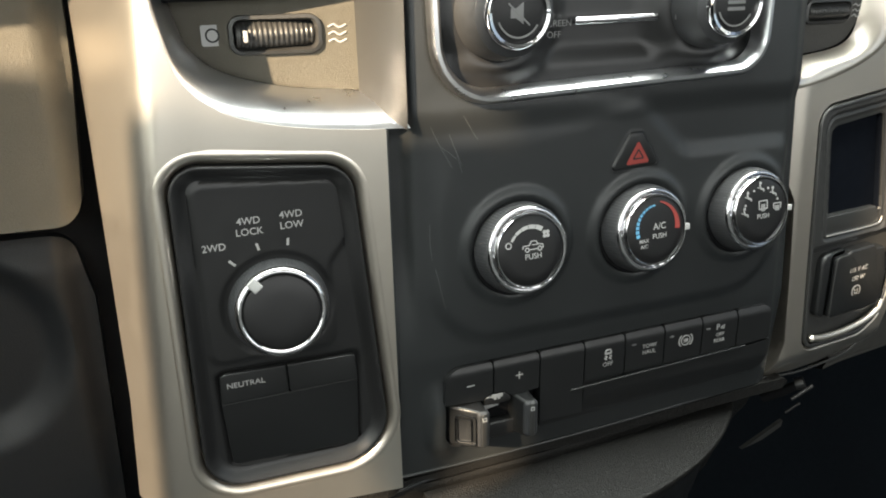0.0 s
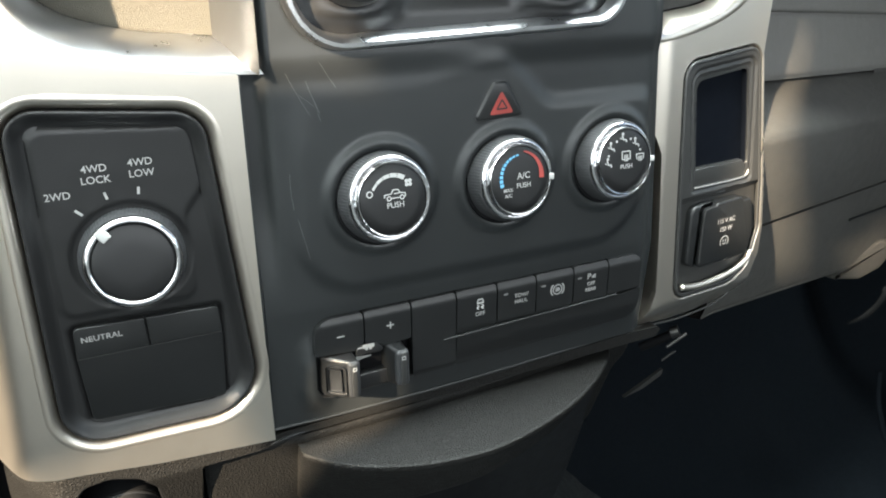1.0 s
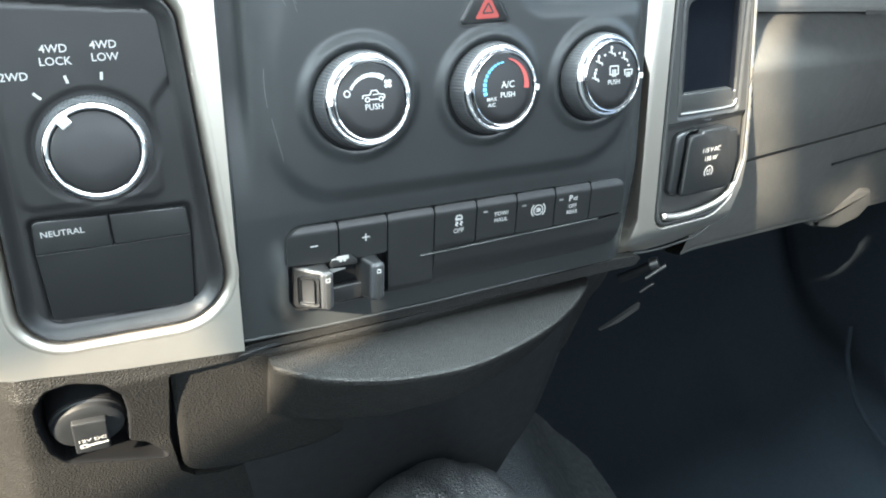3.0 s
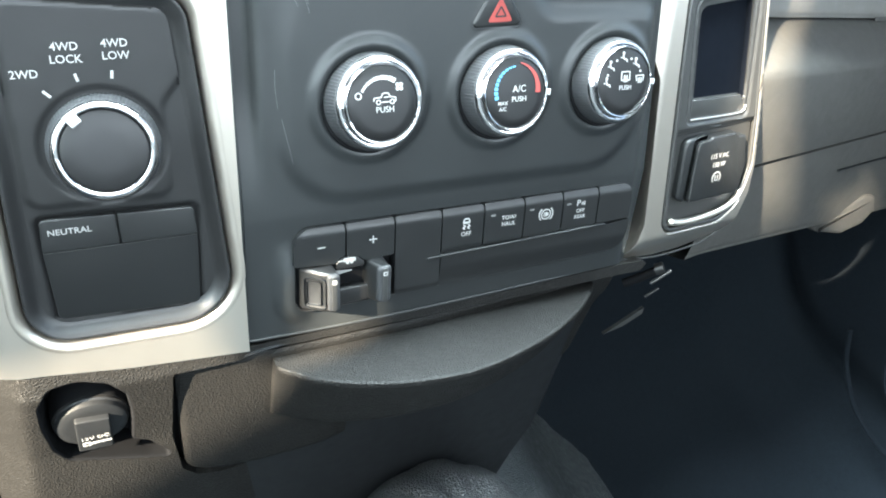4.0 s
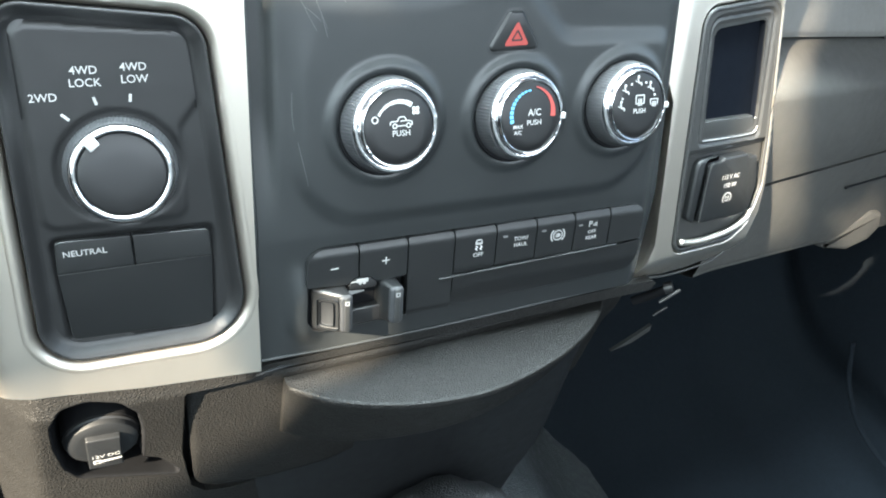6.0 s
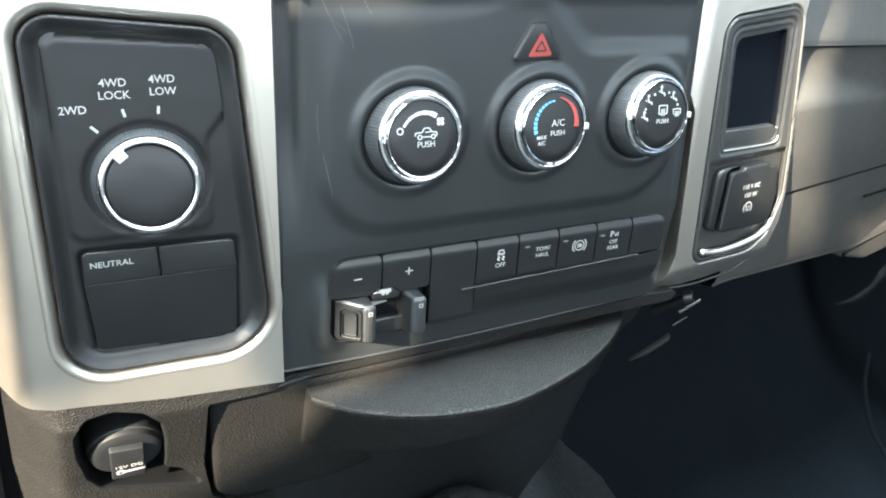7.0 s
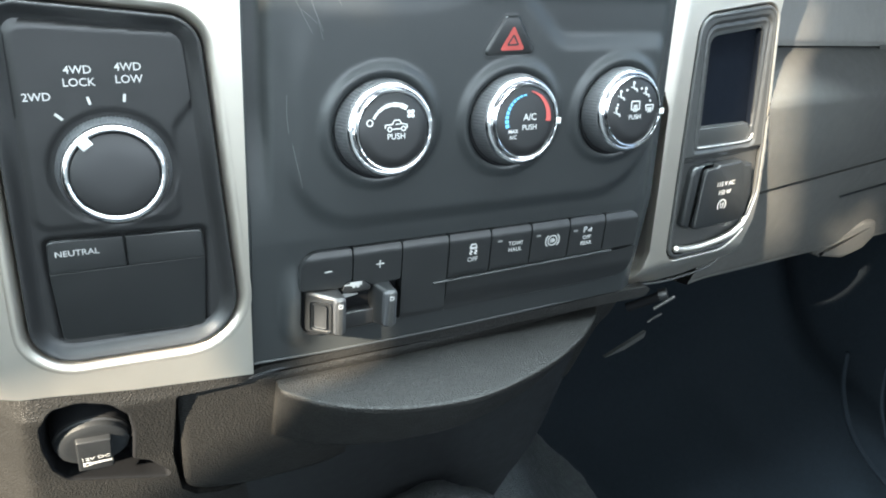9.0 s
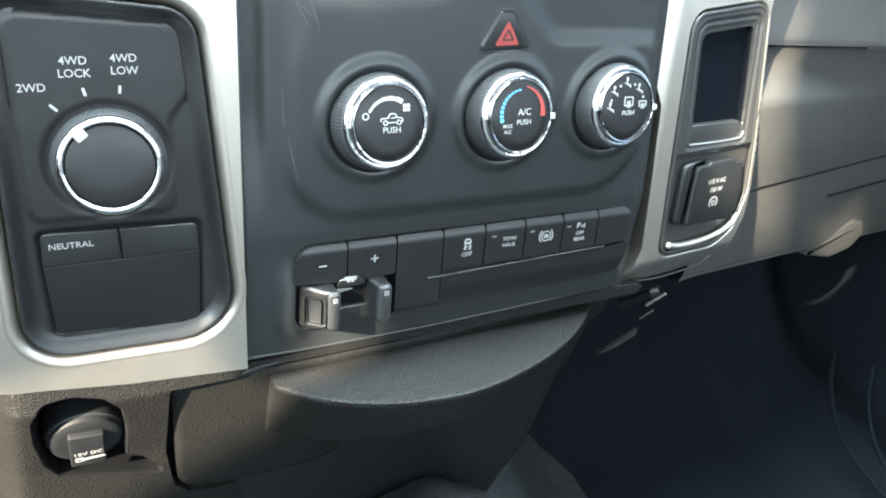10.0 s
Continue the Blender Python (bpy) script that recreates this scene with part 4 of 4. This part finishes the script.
part("stop_lip", on_pocket(slab(tongue, 0.2, 5, 0.7)), GUNMETAL, pocket)
part("stop_edge", tube([(x, float(pocket_plane(x, z)) - 0.1, z) for x, z in spline([(151.5, -32.6), (176, -33.0), (198, -32.8), (203.6, -31.4), (204.8, -28)], 6)], 0.7, 8), SILVER, pocket, "thin bright lower edge")
COVER = rpoly([(156.8, -87.4), (204.6, -87.8), (208.6, -83), (210.2, -68), (206.2, -47.2), (197.6, -46.6), (195, -44.2), (172.4, -44.6), (170.6, -46.4), (159, -47)], [3, 4, 4, 14, 2, 1, 1, 1, 1, 5], 4)
cover = part("outlet_cover", on_pocket(slab(COVER, -5.0, 5, 1.4)), BUTTON, pocket, "black hinged outlet cover")
part("hinge_block", on_pocket(slab(rpoly([(147.2, -84), (155.8, -88.6), (158.2, -46.6), (169.4, -45.8), (169, -43.6), (149, -45)], [4, 2, 3, 0.5, 1, 6], 4), -2.6, 6, 2.2)), BUTTON, pocket)
part("hinge_edge", tube([(x, float(pocket_plane(x, z)) - 4.6, z) for x, z in spline([(157.6, -84), (158.2, -66), (159.6, -50), (162, -47.4), (170, -46.6)], 6)], 0.55, 8), GUNMETAL, pocket)


def on_cover(x, z):
    return float(pocket_plane(x, z)) - 5.15


words("115 V AC", 4.6, 181.2, on_cover(181.2, -58.2), -58.2, cover, slope=0.12, wide=0.98, bold=0.03)
words("150 W", 4.6, 181.6, on_cover(181.6, -64.2), -64.2, cover, slope=0.12, wide=0.98, bold=0.03)
mark(rpoly(arc_band(181.2, -73.2, 3.6, 4.3, 0, 359.5), 0, 1), on_cover(181.2, -73.2), PRINT, cover, slope=0.12, x0=181.2)
for dx in (-1.2, 1.2):
    mark(stroke(181.2 + dx, -71.6, 181.2 + dx, -73.6, 0.7), on_cover(181.2, -72.6), PRINT, cover, slope=0.12, x0=181.2)
mark(arc_band(181.2, -73.6, 1.2, 1.8, 200, 340, 8), on_cover(181.2, -74.5), PRINT, cover, slope=0.12, x0=181.2)
part("lower_ledge", tube([(x, float(pocket_plane(x, z)) - 1.2, z) for x, z in spline([(145, -99.8), (158, -102.2), (178, -102.4), (198, -99.8), (211, -94.6), (215.5, -88)], 8)], [1.0] + [2.4] * 38 + [1.6, 0.8], 12), SILVER, pocket, "rounded satin silver lower lip")


# ---- dash on the passenger side: mouldings along x ----
def moulding(profile, x0, x1, n=40, bend=lambda x, y, z: (0.0, 0.0)):
    """A moulding of one section (depth, height) run along the dash; bend gives the shift of each place."""
    prof = spline(profile, 5)
    rows = []
    for k in range(n + 1):
        x = x0 + (x1 - x0) * k / n
        rows.append([(x, y + bend(x, y, z)[0], z + bend(x, y, z)[1]) for y, z in prof])
    return loft(rows, closed=False)


def swept(x, y, z):
    """The passenger side of the dash runs forward, away from the seats, as it nears the door."""
    return 0.29 * (x - 250), -0.07 * (x - 250)


def swept_low(x, y, z):
    return 0.29 * (x - 250), -0.07 * (x - 250) - 0.09 * max(0.0, x - 235) * min(1.0, max(0.0, (-92 - z) / 70))


dash_r = thing("dashboard", (420, 90, -20), "charcoal grained plastic dashboard on the passenger side", "dashboard")
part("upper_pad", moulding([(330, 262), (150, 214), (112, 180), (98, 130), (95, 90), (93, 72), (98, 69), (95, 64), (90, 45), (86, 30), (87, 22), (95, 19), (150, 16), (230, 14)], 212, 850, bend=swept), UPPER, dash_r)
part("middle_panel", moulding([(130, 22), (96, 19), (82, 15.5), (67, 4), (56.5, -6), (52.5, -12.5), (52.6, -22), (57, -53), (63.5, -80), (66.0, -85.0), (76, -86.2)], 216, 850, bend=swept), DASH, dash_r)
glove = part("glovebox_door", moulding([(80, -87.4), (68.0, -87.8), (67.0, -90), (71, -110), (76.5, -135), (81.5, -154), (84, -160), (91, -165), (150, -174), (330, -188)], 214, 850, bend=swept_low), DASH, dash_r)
HANDLE = rpoly([(474, -211), (520, -191), (556, -184), (580, -189), (588, -207), (568, -221), (530, -225)], [2, 20, 12, 5, 6, 8, 16], 5)
part("handle", loft([[(x, back + 0.12 * (x - 525), z) for x, z in grow(HANDLE, inset)] for back, inset in ((190, 0.0), (165, 0.0), (162, -0.8), (160.6, -2.6), (160.2, -5))], False, True), DASH, glove, "raised glovebox handle")
part("latch_line", tube([(x, 68.6 + 0.29 * (x - 250), -112 - 0.09 * (x - 250)) for x in (440, 520, 600, 700)], 1.1), SMOOTH, glove)
part("vent_block", moulding([(150, 26), (96, 25), (88, 22), (86.5, 18), (90, 14.5), (150, 13)], 466, 800, 12, bend=swept), DASH, dash_r)

dash_top = thing("dashboard_top", (0, 300, 250), "charcoal soft plastic dashboard top under the windscreen", "dashboard", "structure")
part("top_pad", moulding([(75, 172), (30, 172), (22, 178), (34, 184), (120, 206), (400, 282), (760, 378)], -860, 860, 20), DASH, dash_top)

# ---- dash on the driver side ----
dash_l = thing("dashboard", (-320, 75, 40), "charcoal grained plastic dashboard beside the steering column", "dashboard")
PADL = rpoly([(-520, 21), (-268, 21), (-262, 90), (-259, 175), (-520, 175)], [6, 12, 1, 6, 6], 5)
part("upper_pad", surf(PADL, lambda x, z: 72 + 8 * step(-276, -262, x) + 0.12 * (np.asarray(z) - 20) - 0.05 * (np.asarray(x) + 268), 3.0, (), 20), PAD, dash_l)
PADL2 = rpoly([(-520, -420), (-284, -420), (-274, -130), (-270, -20), (-276, 14), (-520, 16)], [6, 6, 4, 20, 14, 6], 5)


def knee_depth(x, z):
    d = np.hypot((np.asarray(x) + 330) / 42, (np.asarray(z) + 40) / 48)
    return 80 + 6 * step(-286, -274, x) + 10 * step(1.15, 0.75, d) + 5 * step(-4, 12, z)


part("knee_panel", surf(PADL2, knee_depth, 3.0, (), 30), SMOOTH, dash_l, "smooth dark knee panel")
# sheet behind the gap, its near-black colour standing in for the shade there
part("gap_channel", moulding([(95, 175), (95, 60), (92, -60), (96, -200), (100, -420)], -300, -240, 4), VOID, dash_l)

# ---- lower dash with the power plug ----
# the recess outline; its lower right tail is drawn as the plug's cast shadow
RECESS_SHADOW = rpoly([(-233.4, -141), (-228, -130.5), (-216, -128.6), (-202, -133.2), (-195.2, -143), (-193.6, -160), (-195.4, -184.6), (-187, -189.5), (-174.6, -206.8), (-190, -201.5), (-212, -194), (-226.6, -189), (-231.6, -179), (-234.0, -158)],
               [6, 6, 14, 8, 8, 12, 3, 5, 1.6, 8, 20, 7, 9, 20], 4)


def low_depth(x, z):
    x, z = np.asarray(x, float), np.asarray(z, float)
    y = 24.6 + 0.42 * np.maximum(0, -135 - z) - 0.16 * np.maximum(0, -185 - z)
    y = y + 7 * step(-155, -112, x) * step(-228, -236, z)
    y = y + 4.6 * step(-142, -126, x) * step(-150, -136, z)
    d = (-240.5 + 0.09 * (z + 128)) - x
    y = y + 0.9 * (d + np.sqrt(d * d + 12)) - 1.2
    return y


LOWDASH = [(-263, -111), (-239, -120.2), (-190, -126.2), (-134, -130.2), (-80, -129.0), (-10, -127.9), (108, -124.2), (128, -124.6), (131, -127), (127, -131.6), (27, -133.0), (-49, -133.2), (-172.4, -134.8),
           (-174.8, -190), (-171, -221), (-163, -230), (-148, -233.5), (-108, -238.0), (-108, -420), (-285, -420), (-270, -193)]
low = thing("lower_dash_panel", (-200, 45, -200), "grained charcoal lower dash panel beneath the silver surround", "dashboard panel")
part("panel", surf(LOWDASH, low_depth, 1.8, [grow(RECESS_SHADOW, 1.5)], 10), GRAIN, low)
# near-black walls and floor put the plug's shadow into the colour
part("socket_recess", loft([[(x, float(low_depth(x, z)) + d, z) for x, z in grow(RECESS_SHADOW, o)] for o, d in ((1.6, 0.1), (1.0, 0.2), (0.5, 0.7), (0.2, 1.6), (0.0, 3), (-0.3, 8), (-0.6, 14), (-1.2, 25))], False, True), VOID, low)

plug = thing("power_plug", (-213, 45, -167), "round grey twelve volt socket cover in a recess", "power socket")
c0 = (-212.6, -165.0)
part("socket_ring", lathe([(19.5, 58), (19.3, 47), (18.6, 44.5), (17.0, 44), (16.2, 46)], *c0, 56), VOID, plug)
part("cap", lathe([(17.6, 47), (17.5, 41.4), (16.9, 39.6), (15.4, 38.7), (12, 38.2), (0.3, 38.0)], *c0, 64), SMOOTH, plug)
part("cap_groove", lathe([(18.5, 48), (18.4, 43.0), (17.5, 42.2)], *c0, 64), PLATE, plug)
strap = part("pull_tab", slab(rpoly([(-221.0, -181.0), (-204.2, -182.2), (-204.0, -156.0), (-220.4, -154.6)], 1.0, 3), 35.0, 43, 1.0), SMOOTH, plug)
part("tab_end", slab(rrect(-217, -207, -184, -180.5, 1), 36.2, 43, 0.8), SMOOTH, plug)
words("12V DC", 3.5, -212.4, 34.9, -170.2, strap, wide=1.2)
for q in (rrect(-218.6, -214.6, -176.6, -173.2, 0.8, 3), rpoly([(-214.8, -175.9), (-204.8, -175.4), (-204.8, -174.2), (-208, -174.2), (-210, -174.0), (-214.8, -174.2)], 0.2, 2)):
    mark(q, 34.9, PRINT, strap, "key_symbol")
mark(rrect(-217.6, -215.8, -175.6, -174.2, 0.5, 3), 34.75, SMOOTH, strap, "key_symbol")
# the socket faces down with the panel round it
turn = PANEL @ Matrix.Translation((-0.2126, 0.042, -0.165)) @ Matrix.Rotation(radians(20), 4, "X") @ Matrix.Translation((0.2126, -0.042, 0.165)) @ PANEL.inverted()
plug.matrix_world = turn @ plug.matrix_world


# ---- centre bin with its pull ----
def bin_depth(x, z):
    x, z = np.asarray(x, float), np.asarray(z, float)
    y = 26.5 + 13 * ((x + 95) / 190) ** 2 + 0.30 * np.maximum(0, -135 - z)
    return y


lower_console = thing("center_console", (-20, 60, -280), "dark charcoal lower console body below the dash", "console")
CONS = [(-176, -136.5), (-60, -136.5), (92, -134.5), (92, -335), (76, -400), (60, -440), (-152, -440), (-152, -256), (-176, -246)]
CONS_SIDE = [(92, -135.5), (130, -134), (128, -180), (118, -258), (97, -322), (92, -335)]


def console_depth(x, z):
    return bin_depth(x, z) + 4 + 18 * step(100, 134, x) + 16 * step(-158, -168, x)


part("body", surf(CONS, console_depth, 3.0, (), 120), SMOOTH, lower_console)
part("side_panel", surf(CONS_SIDE, console_depth, 2.0, (), 120), SMOOTH, lower_console)
bin_ = thing("storage_bin", (-30, 30, -175), "grained charcoal storage bin door with a curved pull lip", "storage bin")
BIN = rpoly([(-169, -226), (-128, -232.4), (112, -226), (124, -132.8), (60, -134.2), (-60, -134.6), (-171.2, -136)], [15, 20, 14, 3, 1, 1, 2], 6)
part("door", surf(BIN, lambda x, z: bin_depth(x, z) + 1.6 * step(-2.5, 0, sdf(BIN, x, z)[0]) + 5 * step(-95, -60, x) * step(-150, -175, z), 2.0, (), 16), GRAIN, bin_)
ARC = spline([(-121, 24), (-119.5, 17), (-102, -0.5), (-79, -13), (-51, -20.5), (-17, -21.5), (28, -9), (62, 8), (86, 26), (97, 37)], 5)
rings = []
for dz, inset, k in ((-140.4, 2.4, 0), (-140.6, 1.0, 0), (-141.2, 0.25, 0), (-142.8, 0.0, 0), (-145, 0.8, 0), (-151, 5.0, 0), (-169, 15.0, 1), (-171.5, 17, 1), (-172.5, 20, 1), (-172, 27, 1)):
    ring = []
    for i, (x, y) in enumerate(ARC):
        t = i / (len(ARC) - 1)
        low_z = dz if not k else dz - 11 + 20 * t - 4 * (1 - t) ** 3
        ring.append((x, min(y + inset, 52), low_z))
    ring += [(97.0, 52, dz if not k else dz + 9), (-121, 46, dz if not k else dz - 15)]
    rings.append(ring)
part("pull_lip", loft(rings, True, True), GRAIN, bin_, "curved grained pull lip")
part("pull_seam", tube([(x, y + 17.5, -181.4 + 19 * i / len(ARC)) for i, (x, y) in enumerate(ARC)][14:40], 0.7), SMOOTH, bin_)

# ---- small fittings under the dash ----
latch = thing("dash_fastener", (152, 46, -147), "small black plastic fastener under the dash", "fastener")
part("stem", tube([(140, 56, -158), (150, 48, -150), (158, 42, -143)], 3.2, 14), VOID, latch)
part("head", tube([(156, 44, -144), (160, 40.5, -141.5)], 4.2, 18), PLATE, latch)
# two added bars that stand in for highlights on the dark fastener
part("clip", tube([(150, 40, -152), (164, 37, -143)], 1.2, 10), GUNMETAL, latch)
part("clip", tube([(152, 45, -166), (158, 44, -162), (162, 43.4, -160)], 0.9, 10), PLATE, latch)
# a wedge for the lit sliver of a panel edge, its light put into the grey
solid("under_dash_bracket", loft([[(142, 60 + k, -210), (178, 60 + k, -194), (177, 60 + k, -199), (160, 60 + k, -206.5)] for k in (10, 13)], True, True), GUNMETAL, "thin grey bracket under the dash", "bracket")


# ---- floor, tunnel and footwell (metres of the world) ----
def world_mesh(name, shape, mat, label, category, kind=""):
    me = bpy.data.meshes.new(name)
    me.from_pydata(shape[0], [], shape[1])
    me.polygons.foreach_set("use_smooth", [True] * len(me.polygons))
    me.materials.append(mat)
    me.update()
    return tagged(new(name, me), label, category, "", kind)


rows = []
for k in range(41):
    y = -1.25 + 2.03 * k / 40
    h = 0.345 + 0.17 * float(step(-0.15, 0.6, y))
    rows.append([(0.035 + u, y, h * math.exp(-(abs(u) / 0.225) ** 2.3) + 0.006 * noise.noise((u * 30, y * 9, 1)) + 0.010 * noise.noise((u * 9, y * 5, 4))) for u in [-0.46 + 0.92 * j / 64 for j in range(65)]])
world_mesh("floor_tunnel", loft(rows, closed=False), FELT, "worn black grained vinyl over the transmission tunnel", "floor", "structure")
rows = []
for k in range(15):
    t = k / 14
    s = math.sin(math.pi / 2 * (1 - t) ** 0.8)
    rows.append([(-0.004 + (0.088 * s + 0.002) * math.cos(a), -0.070 + (0.10 * s + 0.002) * math.sin(a), 0.28 + 0.203 * math.sin(math.pi / 2 * t) + 0.004 * math.cos(9 * a) * s + 0.003 * noise.noise((30 * math.cos(a), 30 * math.sin(a), 9 * t))) for a in [2 * math.pi * j / 48 for j in range(48)]])
world_mesh("rubber_boot", loft(rows, False, True), RUBBER, "black grained rubber boot on the vinyl covered tunnel", "rubber boot")
rows = []
for k in range(41):
    y = -0.9 + 1.6 * k / 40
    row = []
    for j in range(41):
        s = j / 40
        x = 0.24 + 0.62 * min(1, s * 1.25) - (0.02 if s > 0.8 else 0)
        z = 0.012 + 0.42 * max(0, (s - 0.62) / 0.38) ** 1.8 + 0.40 * float(step(0.18, 0.66, y)) + 0.012 * noise.noise((x * 7, y * 6, 3))
        row.append((x, y, z))
    rows.append(row)
world_mesh("footwell_carpet", loft(rows, closed=False), CARPET, "black carpet lining the passenger footwell", "carpet", "structure")
door_bin = tagged(new("door_pocket"), "black moulded pocket rim on the passenger door", "door pocket")
arc = spline([(0.80, 0.145, 0.22), (0.80, 0.12, 0.17), (0.80, 0.075, 0.125), (0.80, 0.02, 0.105), (0.80, -0.06, 0.10)], 8)
for name, dy, r in (("outer_rim", 0.0, 0.004), ("inner_rim", -0.055, 0.003)):
    sh = tube([(x, y + dy, z + dy * -0.5) for x, y, z in arc], r, 10)
    ob = world_mesh(name, sh, CARPET, "", "")
    ob.parent = door_bin

# ---- fine rounded edges that catch the light ----
def bead(name, pts, r, mat, parent, n=6):
    part(name, tube(spline(pts, n), r, 8), mat, parent)


bead("edge_bead", [(-132.5, 28.4, -127.3), (-80, 28.4, -128.0), (-10, 28.3, -126.9), (108, 30, -123.6)], 0.9, BEZEL, bezel)
bead("edge_bead", [(-133.2, 28.0, -126), (-133.4, 23.4, -60), (-133.4, 23.0, -40), (-133.4, 23.0, 62)], 0.5, BEZEL, bezel)
bead("edge_bead", [(-172, 25.0, -134.4), (-140, 25.2, -133.8), (-110, 29.2, -133.4), (-49, 29.0, -132.8), (27, 29.0, -132.6), (90, 29.2, -131.9), (127, 29.6, -131.2)], 1.0, SMOOTH, low)
bead("edge_bead", [(113, 33.6, -124.2), (145, 36.4, -128.2), (172, 39.6, -128.4), (197, 42.6, -125.8), (215, 43.4, -112)], 0.8, GUNMETAL, trim_right)
